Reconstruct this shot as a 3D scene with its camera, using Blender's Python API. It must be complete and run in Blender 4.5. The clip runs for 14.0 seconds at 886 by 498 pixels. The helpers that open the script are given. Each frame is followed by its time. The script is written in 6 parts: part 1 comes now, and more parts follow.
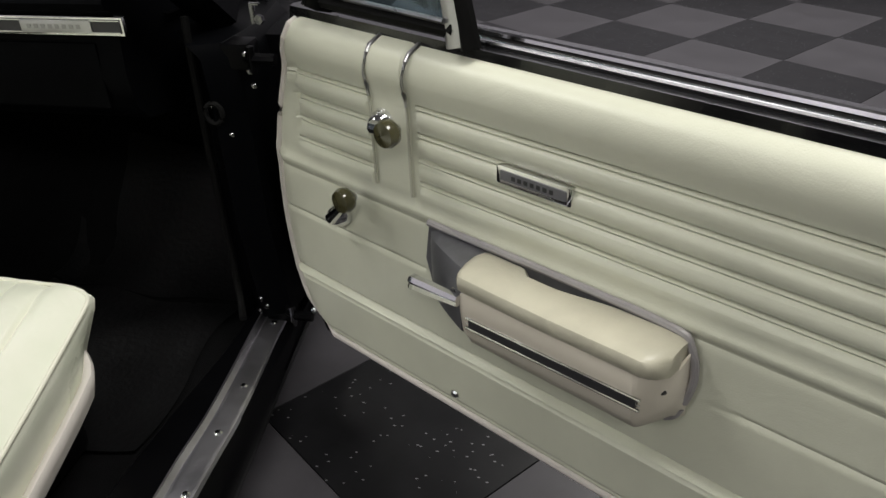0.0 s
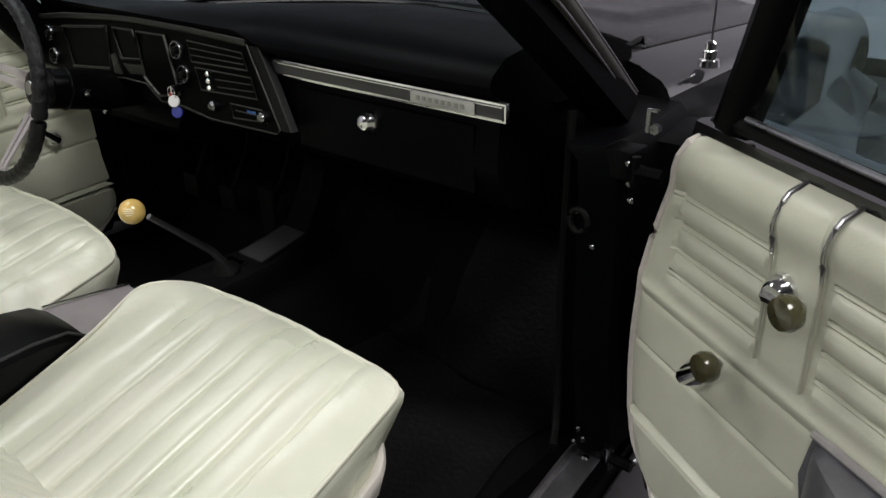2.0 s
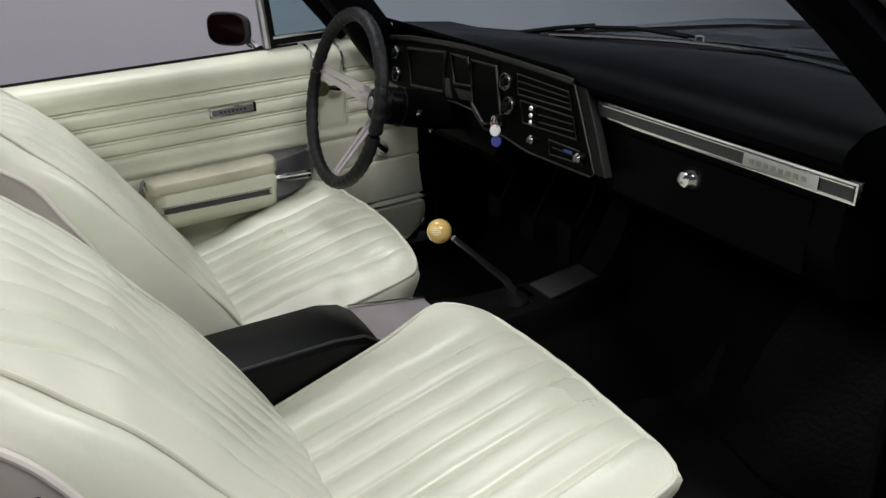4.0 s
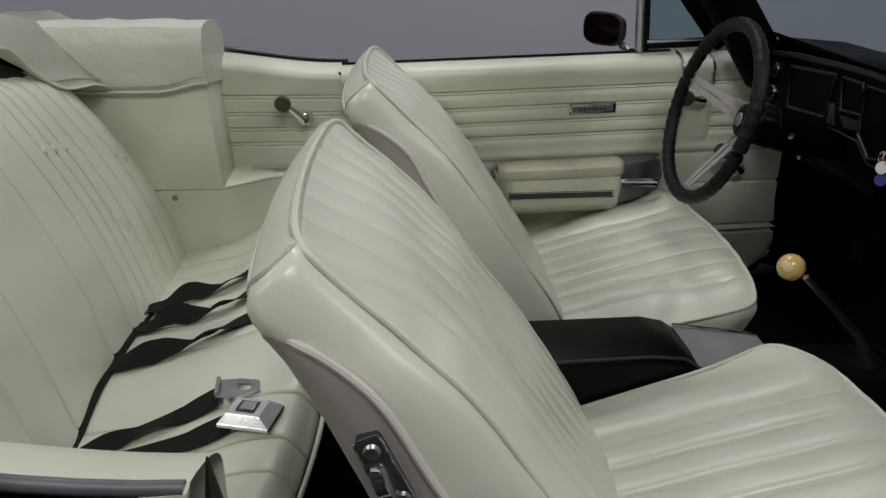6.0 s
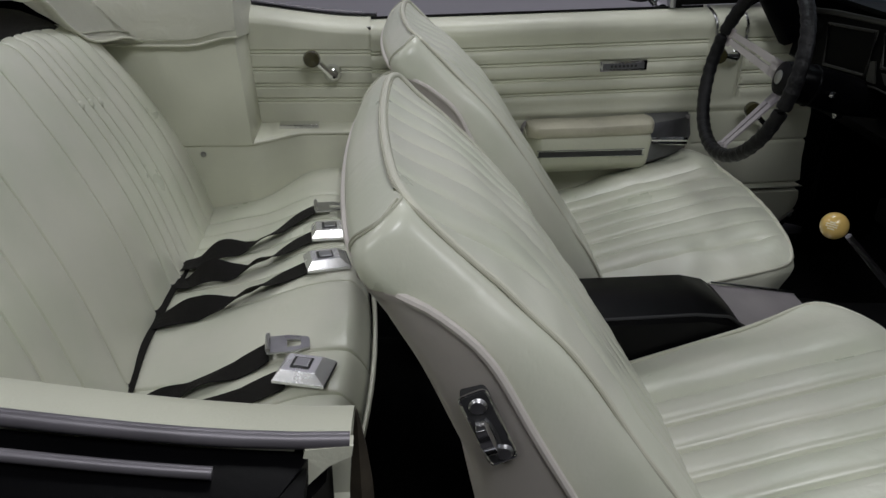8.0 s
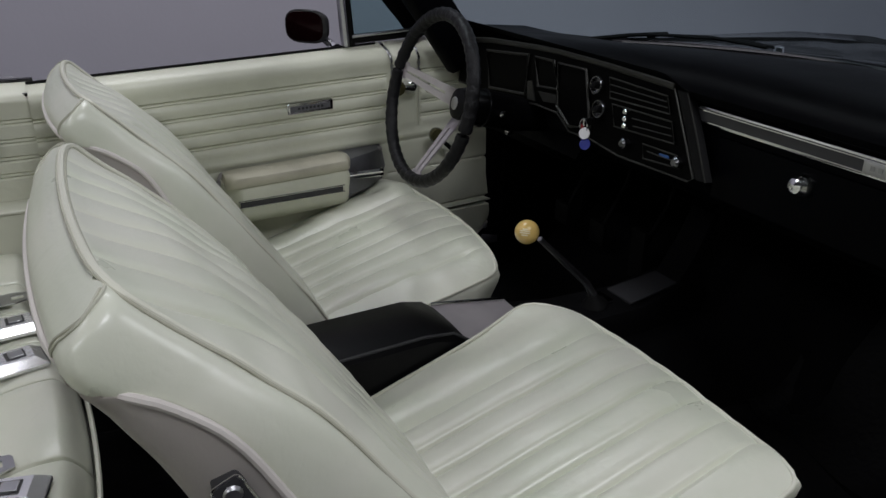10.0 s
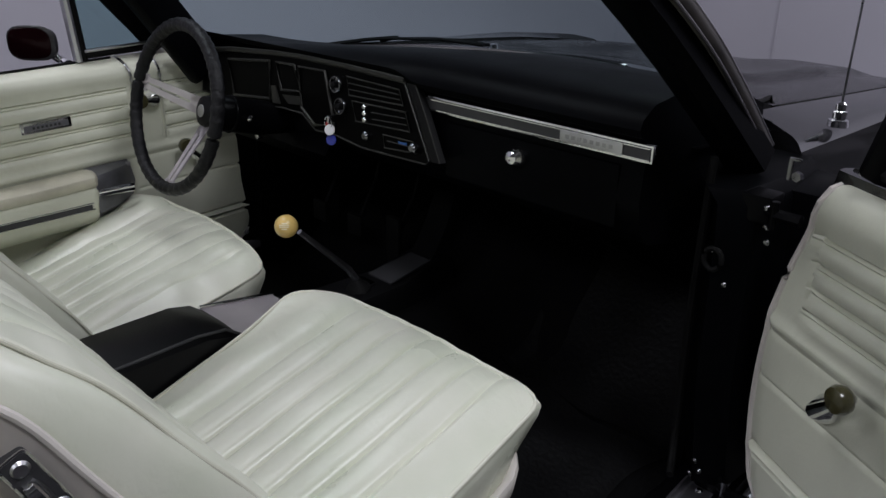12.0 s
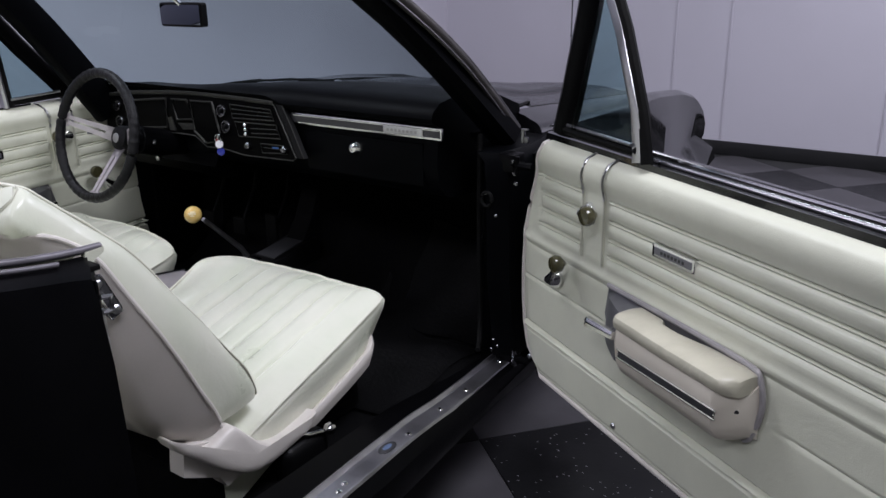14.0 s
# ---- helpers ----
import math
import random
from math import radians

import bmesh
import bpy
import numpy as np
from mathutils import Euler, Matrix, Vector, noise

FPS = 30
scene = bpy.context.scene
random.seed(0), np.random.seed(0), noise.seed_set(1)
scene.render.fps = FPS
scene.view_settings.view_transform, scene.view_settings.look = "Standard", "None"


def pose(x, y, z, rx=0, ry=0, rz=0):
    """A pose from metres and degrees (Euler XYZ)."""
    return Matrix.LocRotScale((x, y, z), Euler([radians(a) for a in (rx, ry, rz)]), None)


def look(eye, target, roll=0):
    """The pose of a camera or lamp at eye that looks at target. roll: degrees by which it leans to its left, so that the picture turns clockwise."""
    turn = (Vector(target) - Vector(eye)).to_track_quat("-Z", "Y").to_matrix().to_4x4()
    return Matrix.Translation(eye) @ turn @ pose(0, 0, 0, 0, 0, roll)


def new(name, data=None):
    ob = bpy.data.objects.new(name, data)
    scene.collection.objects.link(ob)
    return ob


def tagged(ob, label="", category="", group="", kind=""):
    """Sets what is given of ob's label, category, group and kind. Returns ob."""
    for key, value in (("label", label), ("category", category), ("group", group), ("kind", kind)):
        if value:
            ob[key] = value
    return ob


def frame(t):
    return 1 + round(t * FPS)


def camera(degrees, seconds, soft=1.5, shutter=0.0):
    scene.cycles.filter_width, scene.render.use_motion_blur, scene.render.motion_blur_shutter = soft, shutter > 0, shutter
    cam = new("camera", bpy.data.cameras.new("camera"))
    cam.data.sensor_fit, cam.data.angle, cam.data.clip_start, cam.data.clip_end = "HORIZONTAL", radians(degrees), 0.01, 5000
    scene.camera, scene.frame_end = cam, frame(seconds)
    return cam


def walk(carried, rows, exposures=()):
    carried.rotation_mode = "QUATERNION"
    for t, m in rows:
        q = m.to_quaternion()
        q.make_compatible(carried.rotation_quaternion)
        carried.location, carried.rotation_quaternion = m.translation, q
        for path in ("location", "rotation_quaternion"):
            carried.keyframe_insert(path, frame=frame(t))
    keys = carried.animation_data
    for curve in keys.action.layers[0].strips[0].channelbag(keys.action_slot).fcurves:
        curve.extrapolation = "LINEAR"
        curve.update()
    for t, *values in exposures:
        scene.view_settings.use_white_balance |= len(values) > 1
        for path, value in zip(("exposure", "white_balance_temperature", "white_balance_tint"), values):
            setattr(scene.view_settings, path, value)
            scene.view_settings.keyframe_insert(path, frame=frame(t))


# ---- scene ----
from mathutils.bvhtree import BVHTree

cam = camera(58.0, 14.0)
EXPOSURES = [(0, 0.37, 6780, 7), (1.5, 0.25, 6720, 8), (3, 0.38, 6560, 9), (5.5, -0.25, 6500, 9), (6.5, -0.58, 6480, 9), (7.2, -0.66, 6400, 9), (9.5, -0.50, 6200, 11), (11, -0.46, 6150, 12), (11.5, -0.37, 6120, 12), (12.5, -0.02, 6050, 14), (13.5, 0.22, 6000, 15), (14, 0.38, 5980, 16)]
PATH = [
    (0, (1.403, -1.282, 1.211), (1.037, 0.394, 0.183), -2.3),
    (0.5, (1.367, -1.2, 1.206), (0.76, 0.412, 0.19), -1.6),
    (1, (1.342, -1.13, 1.207), (0.521, 0.393, 0.203), -1.1),
    (1.5, (1.322, -1.085, 1.212), (0.318, 0.351, 0.249), -1.4),
    (2, (1.296, -1.069, 1.221), (0.151, 0.31, 0.333), -1.3),
    (2.5, (1.276, -1.066, 1.228), (0.005, 0.241, 0.405), -1.0),
    (3, (1.245, -1.054, 1.243), (-0.137, 0.135, 0.421), -1.0),
    (5.3, (1.23, -1.059, 1.234), (-0.563, -0.684, 0.431), 0.0),
    (5.5, (1.226, -1.065, 1.232), (-0.58, -0.76, 0.429), 0.2),
    (6, (1.216, -1.085, 1.23), (-0.61, -0.963, 0.423), 0.5),
    (6.5, (1.209, -1.112, 1.226), (-0.613, -1.143, 0.402), 0.6),
    (7, (1.206, -1.148, 1.22), (-0.587, -1.205, 0.336), 0.8),
    (7.2, (1.207, -1.165, 1.219), (-0.578, -1.192, 0.318), 1.0),
    (9.3, (1.187, -1.186, 1.228), (-0.548, -0.601, 0.422), 0.5),
    (9.5, (1.181, -1.186, 1.226), (-0.523, -0.516, 0.421), 0.5),
    (10, (1.178, -1.186, 1.226), (-0.452, -0.349, 0.423), 0.5),
    (10.5, (1.162, -1.196, 1.223), (-0.373, -0.195, 0.423), 0.9),
    (11, (1.16, -1.204, 1.224), (-0.29, -0.078, 0.432), 0.7),
    (11.5, (1.194, -1.216, 1.221), (-0.166, 0.027, 0.443), 0.7),
    (12, (1.284, -1.238, 1.222), (-0.023, 0.068, 0.456), 0.8),
    (12.5, (1.407, -1.294, 1.226), (0.169, 0.081, 0.469), 0.5),
    (13, (1.517, -1.404, 1.241), (0.381, 0.061, 0.49), -0.3),
    (13.5, (1.632, -1.556, 1.245), (0.543, -0.029, 0.55), -0.5),
    (14, (1.769, -1.743, 1.249), (0.685, -0.191, 0.605), -0.8),
]
walk(cam, [(t, look(eye, target, roll)) for t, eye, target, roll in PATH], EXPOSURES)

# ---------------------------------------------------------------- world and light
world = bpy.data.worlds.new("showroom_world")
world.use_nodes = True
scene.world = world
world.node_tree.nodes["Background"].inputs[0].default_value = (0.62, 0.62, 0.75, 1)
world.node_tree.nodes["Background"].inputs[1].default_value = 0.02
scene.view_settings.exposure = 0.0


def area_lamp(name, m, sx, sy, watts, colour):
    data = bpy.data.lights.new(name, "AREA")
    data.shape, data.size, data.size_y, data.energy, data.color = "RECTANGLE", sx, sy, watts, colour
    ob = new(name, data)
    ob.matrix_world = m
    return ob


COOL = (1.0, 0.985, 0.985)
for i, (lx, ly, w) in enumerate([(2.2, -0.6, 65), (-1.35, -0.8, 40), (2.2, 2.9, 82), (-1.3, 2.9, 12), (2.2, -4.0, 56), (-1.35, -4.0, 39)]):
    area_lamp("ceiling_lamp", pose(lx, ly, 3.55), 1.2, 1.2, w, COOL)


# ---------------------------------------------------------------- materials
def mat(name, colour, rough=0.5, metal=0.0, bump=0.0, scale=40.0, vary=0.0, vscale=3.0, coat=0.0, colour2=None, spec=0.5, detail=4.0, crease=0.0):
    m = bpy.data.materials.new(name)
    m.use_nodes = True
    n, l = m.node_tree.nodes, m.node_tree.links
    b = n["Principled BSDF"]
    b.inputs["Base Color"].default_value = (*colour, 1)
    b.inputs["Roughness"].default_value = rough
    b.inputs["Metallic"].default_value = metal
    b.inputs["Coat Weight"].default_value = coat
    b.inputs["Specular IOR Level"].default_value = spec
    tc = n.new("ShaderNodeTexCoord")
    if vary or colour2:
        t = n.new("ShaderNodeTexNoise")
        t.inputs["Scale"].default_value, t.inputs["Detail"].default_value = vscale, 6
        l.new(tc.outputs["Object"], t.inputs["Vector"])
        ramp = n.new("ShaderNodeValToRGB")
        c2 = colour2 or tuple(max(0, c * (1 - vary)) for c in colour)
        ramp.color_ramp.elements[0].color, ramp.color_ramp.elements[0].position = (*c2, 1), 0.32
        ramp.color_ramp.elements[1].color, ramp.color_ramp.elements[1].position = (*colour, 1), 0.62
        l.new(t.outputs["Fac"], ramp.inputs["Fac"])
        l.new(ramp.outputs["Color"], b.inputs["Base Color"])
        mr = n.new("ShaderNodeMapRange")
        mr.inputs["To Min"].default_value, mr.inputs["To Max"].default_value = max(0.02, rough - 0.08), min(1, rough + 0.08)
        l.new(t.outputs["Fac"], mr.inputs["Value"])
        l.new(mr.outputs["Result"], b.inputs["Roughness"])
    if bump:
        t2 = n.new("ShaderNodeTexNoise")
        t2.inputs["Scale"].default_value, t2.inputs["Detail"].default_value = scale, detail
        l.new(tc.outputs["Object"], t2.inputs["Vector"])
        bp = n.new("ShaderNodeBump")
        bp.inputs["Strength"].default_value, bp.inputs["Distance"].default_value = bump, 0.004
        l.new(t2.outputs["Fac"], bp.inputs["Height"])
        l.new(bp.outputs["Normal"], b.inputs["Normal"])
        if crease:
            t3 = n.new("ShaderNodeTexNoise")
            t3.inputs["Scale"].default_value, t3.inputs["Detail"].default_value, t3.inputs["Distortion"].default_value = 13.0, 3.0, 1.6
            l.new(tc.outputs["Object"], t3.inputs["Vector"])
            b2 = n.new("ShaderNodeBump")
            b2.inputs["Strength"].default_value, b2.inputs["Distance"].default_value = crease, 0.010
            l.new(t3.outputs["Fac"], b2.inputs["Height"])
            l.new(b2.outputs["Normal"], bp.inputs["Normal"])
    return m


def glass_mat(name, tint, rough=0.0):
    m = bpy.data.materials.new(name)
    m.use_nodes = True
    n, l = m.node_tree.nodes, m.node_tree.links
    n.remove(n["Principled BSDF"])
    tr, gl, fr, mx = n.new("ShaderNodeBsdfTransparent"), n.new("ShaderNodeBsdfGlossy"), n.new("ShaderNodeLayerWeight"), n.new("ShaderNodeMixShader")
    pw, ad = n.new("ShaderNodeMath"), n.new("ShaderNodeMath")
    pw.operation, ad.operation = "POWER", "MULTIPLY_ADD"
    pw.inputs[1].default_value, ad.inputs[1].default_value, ad.inputs[2].default_value = 4.5, 0.6, 0.04
    tr.inputs["Color"].default_value = (*tint, 1)
    gl.inputs["Roughness"].default_value = 0.02
    l.new(fr.outputs["Facing"], pw.inputs[0])
    l.new(pw.outputs[0], ad.inputs[0])
    l.new(ad.outputs[0], mx.inputs[0])
    l.new(tr.outputs[0], mx.inputs[1])
    l.new(gl.outputs[0], mx.inputs[2])
    l.new(mx.outputs[0], n["Material Output"].inputs["Surface"])
    return m


VINYL = mat("ivory_vinyl", (0.69, 0.70, 0.575), 0.33, bump=0.10, scale=420, vary=0.07, vscale=9, spec=0.5, crease=0.12)
VINYL_SEAT = mat("ivory_seat_vinyl", (0.73, 0.735, 0.63), 0.30, colour2=(0.66, 0.69, 0.565), bump=0.07, scale=160, vary=0.06, vscale=7, spec=0.62, crease=0.13)
VINYL_AGED = mat("aged_cream_vinyl", (0.57, 0.545, 0.435), 0.37, bump=0.08, scale=380, vary=0.16, vscale=12, crease=0.3)
PLASTIC_IVORY = mat("ivory_plastic", (0.70, 0.66, 0.62), 0.38, bump=0.05, scale=300, vary=0.06, vscale=8)
PIPING = mat("ivory_piping", (0.70, 0.70, 0.59), 0.38)
# shade of the seams is mixed into both thread colours
SEAM_SHADE_DIRT = mat("soiled_shaded_thread", (0.47, 0.465, 0.375), 0.7)
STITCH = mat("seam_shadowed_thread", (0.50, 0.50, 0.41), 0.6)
BLACK_PAINT = mat("black_gloss_paint", (0.008, 0.008, 0.009), 0.12, coat=0.35, vary=0.2, vscale=20)
BLACK_SATIN = mat("black_satin_paint", (0.0022, 0.0022, 0.0027), 0.34, bump=0.03, scale=200, vary=0.25, vscale=14, spec=0.06)
BLACK_VINYL = mat("black_dash_vinyl", (0.0022, 0.0024, 0.003), 0.40, bump=0.08, scale=260, vary=0.3, vscale=12, spec=0.025)
BLACK_PLASTIC = mat("black_plastic", (0.004, 0.004, 0.0045), 0.40, bump=0.08, scale=240, vary=0.2, vscale=15, spec=0.14)
CARPET = mat("black_loop_carpet", (0.0035, 0.0035, 0.004), 0.95, bump=0.9, scale=700, vary=0.5, vscale=40, spec=0.1)
RUBBER = mat("black_rubber", (0.006, 0.006, 0.006), 0.55, bump=0.1, scale=150, spec=0.08)
CHROME = mat("chrome", (0.82, 0.82, 0.83), 0.13, 1.0, vary=0.1, vscale=30)
BUCKLE = mat("bright_buckle_plating", (0.88, 0.88, 0.90), 0.26, 0.75, vary=0.1, vscale=30)
STEEL = mat("brushed_steel", (0.55, 0.55, 0.57), 0.30, 1.0, bump=0.1, scale=90, vary=0.2, vscale=18)
ALUM = mat("scuffed_aluminium", (0.58, 0.57, 0.62), 0.38, 1.0, bump=0.25, scale=60, vary=0.25, vscale=12)
PLATE_RIM = mat("pale_mauve_metal_rim", (0.42, 0.40, 0.41), 0.36, 0.3, vary=0.12, vscale=30)
GREY_PLATE = mat("grey_painted_metal", (0.22, 0.22, 0.24), 0.38, 0.6, vary=0.15, vscale=40)
ARM_PLASTIC = mat("pinkish_cream_plastic", (0.68, 0.63, 0.54), 0.36, bump=0.05, scale=300, vary=0.08, vscale=8)
AGED_RUBBER = mat("aged_brown_rubber", (0.055, 0.046, 0.034), 0.5, bump=0.3, scale=80, vary=0.6, vscale=30, spec=0.3)
SPOKE = mat("satin_silver_spoke", (0.62, 0.58, 0.60), 0.38, 0.6, vary=0.1, vscale=20)
BEAD = mat("dull_grey_bead", (0.20, 0.19, 0.21), 0.4, 0.5, vary=0.2, vscale=20)
PILLAR_TRIM = mat("weathered_pillar_trim", (0.085, 0.078, 0.072), 0.36, 0.7, vary=0.35, vscale=16)
DULL_BASE = mat("dull_dark_moulding", (0.05, 0.05, 0.052), 0.42, 0.5, vary=0.3, vscale=20)
SEAL = mat("satin_rubber_seal", (0.005, 0.005, 0.005), 0.55, spec=0.06)
DARK_GREY = mat("dark_grey_inlay", (0.035, 0.035, 0.038), 0.4)
AMBER = mat("aged_clear_amber_knob", (0.065, 0.060, 0.028), 0.18, coat=0.5, vary=0.25, vscale=60)
BALL = mat("yellowed_ivory_ball", (0.72, 0.50, 0.16), 0.22, coat=0.6, vary=0.15, vscale=50)
ENGRAVE = mat("pale_engraving", (0.82, 0.74, 0.5), 0.5)
WEBBING = mat("black_belt_webbing", (0.014, 0.013, 0.012), 0.7, bump=0.6, scale=900, vary=0.3, vscale=50, spec=0.2)
CANVAS = mat("ivory_top_vinyl", (0.70, 0.70, 0.60), 0.42, bump=0.12, scale=300, vary=0.10, vscale=6, crease=0.5)
LEATHER_BLACK = mat("black_wheel_leather", (0.006, 0.006, 0.007), 0.45, bump=0.6, scale=120, vary=0.3, vscale=30, spec=0.25)
BLUE_GREY = mat("blue_grey_enamel", (0.10, 0.14, 0.24), 0.35)
BLUE_TAG = mat("blue_enamel", (0.02, 0.03, 0.28), 0.25, coat=0.5)
WHITE_TAG = mat("white_enamel", (0.75, 0.75, 0.76), 0.3)
MIRROR = mat("dimmed_mirror_glass", (0.09, 0.10, 0.13), 0.04, 1.0)
# a red reflection is painted into the door mirror's glass colour
RED_REFLECTION = mat("mirror_red_reflection", (0.010, 0.002, 0.003), 0.10, 0.2, spec=0.1)
GAUGE = mat("black_gauge_face", (0.002, 0.002, 0.002), 0.32, spec=0.025)
DULL_RIM = mat("dull_olive_grey_rim", (0.045, 0.045, 0.040), 0.4, 0.6, vary=0.2, vscale=60)
GLASS = glass_mat("tinted_glass", (0.67, 0.80, 0.82))
WALL = mat("lavender_grey_wall_paint", (0.56, 0.54, 0.61), 0.75, bump=0.12, scale=60, vary=0.05, vscale=1.2)
# dark tone for the walls out of view, so glossy blacks reflect darkness
WALL_DARK = mat("unseen_dark_wall", (0.07, 0.068, 0.075), 0.7, bump=0.12, scale=60, vary=0.1, vscale=1.2)
CEIL = mat("grey_ceiling", (0.28, 0.28, 0.29), 0.9, bump=0.1, scale=30, vary=0.05)
BASEB = mat("black_vinyl_baseboard", (0.012, 0.012, 0.013), 0.4, vary=0.2)
GROUT = mat("dark_tile_joint", (0.02, 0.02, 0.021), 0.7, vary=0.2)


# ---------------------------------------------------------------- mesh helpers
def part(name, bm, material, parent, label="", smooth=True):
    me = bpy.data.meshes.new(name)
    bmesh.ops.recalc_face_normals(bm, faces=bm.faces)
    bm.to_mesh(me)
    bm.free()
    for m in material if isinstance(material, (list, tuple)) else [material]:
        me.materials.append(m)
    if smooth:
        me.polygons.foreach_set("use_smooth", [True] * len(me.polygons))
        me.set_sharp_from_angle(angle=radians(38))
    ob = new(name, me)
    if parent is not None:
        ob.parent = parent
        ob.matrix_parent_inverse = parent.matrix_world.inverted() if parent.parent is None else Matrix.Identity(4)
    if label:
        ob["label"] = label
    return ob


def thing(name, at, label, category, group="", kind=""):
    ob = new(name)
    ob.empty_display_size = 0.05
    ob.location = at
    ob.matrix_world = Matrix.Translation(at)
    return tagged(ob, label, category, group, kind)


def loft(rings, closed=True, caps=True, bm=None, fn=None):
    """A skin over rings of points with equal counts."""
    bm = bm or bmesh.new()
    vs = [[bm.verts.new(fn(p) if fn else p) for p in r] for r in rings]
    k = len(rings[0])
    for a, b in zip(vs, vs[1:]):
        for i in range(k if closed else k - 1):
            j = (i + 1) % k
            try:
                bm.faces.new((a[i], a[j], b[j], b[i]))
            except ValueError:
                pass
    if caps and closed:
        for r in (vs[0], vs[-1]):
            try:
                bm.faces.new(r)
            except ValueError:
                pass
    return bm


def box(cx, cy, cz, sx, sy, sz, bevel=0.0, bm=None, fn=None, seg=2):
    one = bmesh.new()
    bmesh.ops.create_cube(one, size=1)
    for v in one.verts:
        v.co = Vector((cx + v.co.x * sx, cy + v.co.y * sy, cz + v.co.z * sz))
    if bevel:
        bmesh.ops.bevel(one, geom=one.edges[:], offset=bevel, segments=seg, affect="EDGES", profile=0.6)
    if fn:
        for v in one.verts:
            v.co = Vector(fn(v.co))
    if bm is None:
        return one
    me = bpy.data.meshes.new("tmp")
    one.to_mesh(me)
    one.free()
    bm.from_mesh(me)
    bpy.data.meshes.remove(me)
    return bm


def tube(points, r, n=10, bm=None, closed=False, fn=None, flat=None, caps=True):
    """A round (or flat: (a, b)) bar along points."""
    pts = [Vector(fn(p) if fn else p) for p in points]
    rings, up = [], Vector((0, 0, 1))
    for i, p in enumerate(pts):
        if closed:
            d = (pts[(i + 1) % len(pts)] - pts[i - 1]).normalized()
        else:
            d = (pts[min(i + 1, len(pts) - 1)] - pts[max(i - 1, 0)]).normalized()
        u = up if abs(d.z) < 0.95 else Vector((1, 0, 0))
        s = d.cross(u).normalized()
        w = s.cross(d).normalized()
        rr = r[i] if isinstance(r, (list, tuple)) else r
        a, b = flat if flat else (rr, rr)
        rings.append([p + s * a * math.cos(2 * math.pi * k / n) + w * b * math.sin(2 * math.pi * k / n) for k in range(n)])
    if closed:
        rings.append(rings[0])
    return loft(rings, True, caps and not closed, bm)


def lathe(profile, origin, axis, n=24, bm=None):
    """Turn (radius, along) pairs round an axis."""
    a = Vector(axis).normalized()
    s = a.orthogonal().normalized()
    w = a.cross(s)
    o = Vector(origin)
    rings = [[o + a * h + (s * math.cos(2 * math.pi * k / n) + w * math.sin(2 * math.pi * k / n)) * max(r, 0.0003) for k in range(n)] for r, h in profile]
    return loft(rings, True, True, bm)


def smooth_path(pts, n=8):
    """A Catmull-Rom line through points."""
    P = [Vector(p) for p in pts]
    P = [P[0] * 2 - P[1]] + P + [P[-1] * 2 - P[-2]]
    out = []
    for i in range(1, len(P) - 2):
        a, b, c, d = P[i - 1:i + 3]
        for k in range(n):
            t = k / n
            out.append(0.5 * ((2 * b) + (c - a) * t + (2 * a - 5 * b + 4 * c - d) * t * t + (3 * b - a - 3 * c + d) * t ** 3))
    return out + [P[-2]]


def sstep(a, b, x):
    t = min(1, max(0, (x - a) / (b - a)))
    return t * t * (3 - 2 * t)


def interp(pairs, x):
    for (a, p), (b, q) in zip(pairs, pairs[1:]):
        if x <= b:
            t = max(0, (x - a) / (b - a))
            return p + (q - p) * t
    return pairs[-1][1]


# ---------------------------------------------------------------- showroom
WY, WX0, WX1, WY0, WH = 4.12, -2.25, 5.5, -7.0, 3.7


def wall(name, cx, cy, sx, sy, label, paint=WALL):
    w = part(name, box(cx, cy, WH / 2, sx, sy, WH), paint, None, smooth=False)
    return tagged(w, label, "wall", kind="structure")


wall("wall_north", (WX0 + WX1) / 2, WY + 0.1, WX1 - WX0 + 0.4, 0.2, "plain lavender grey painted showroom wall with panel joints")
# south and east are unseen and dark only for the reflections
wall("wall_south", (WX0 + WX1) / 2, WY0 - 0.1, WX1 - WX0 + 0.4, 0.2, "unseen showroom wall, darkened to keep reflections dark", WALL_DARK)
wall("wall_west", WX0 - 0.1, (WY + WY0) / 2, 0.2, WY - WY0, "plain lavender grey painted showroom wall")
wall("wall_east", WX1 + 0.1, (WY + WY0) / 2, 0.2, WY - WY0, "unseen showroom wall, darkened to keep reflections dark", WALL_DARK)
tagged(part("ceiling", box((WX0 + WX1) / 2, (WY + WY0) / 2, WH + 0.1, WX1 - WX0 + 0.4, WY - WY0 + 0.4, 0.2), CEIL, None, smooth=False), "plain grey showroom ceiling", "ceiling", kind="structure")
tagged(part("floor", box((WX0 + WX1) / 2, (WY + WY0) / 2, -0.054, WX1 - WX0 + 0.4, WY - WY0 + 0.4, 0.1), GROUT, None, smooth=False), "black and grey checkered showroom floor tiles", "floor", kind="structure")
for cx, cy, sx, sy in (((WX0 + WX1) / 2, WY - 0.006, WX1 - WX0, 0.012), (WX0 + 0.006, (WY + WY0) / 2, 0.012, WY - WY0 - 0.03)):
    tagged(part("baseboard", box(cx, cy, 0.05, sx, sy, 0.10, 0.003), BASEB, None), "black vinyl baseboard along the wall", "baseboard", kind="structure")
# slim upright cover strips over the panel joints of the far wall
for x in (-1.013, -0.246, 0.140, 1.163, 2.186):
    tagged(part("wall_joint", box(x, WY - 0.003, 1.91, 0.012, 0.006, 3.58, 0.002), WALL, None), "slim painted upright joint strip on the wall", "trim", kind="structure")

# ---------------------------------------------------------------- car body shell
car = thing("convertible_car", (0, 0, 0.15), "gloss black open two-door convertible body on a checkered floor", "car")


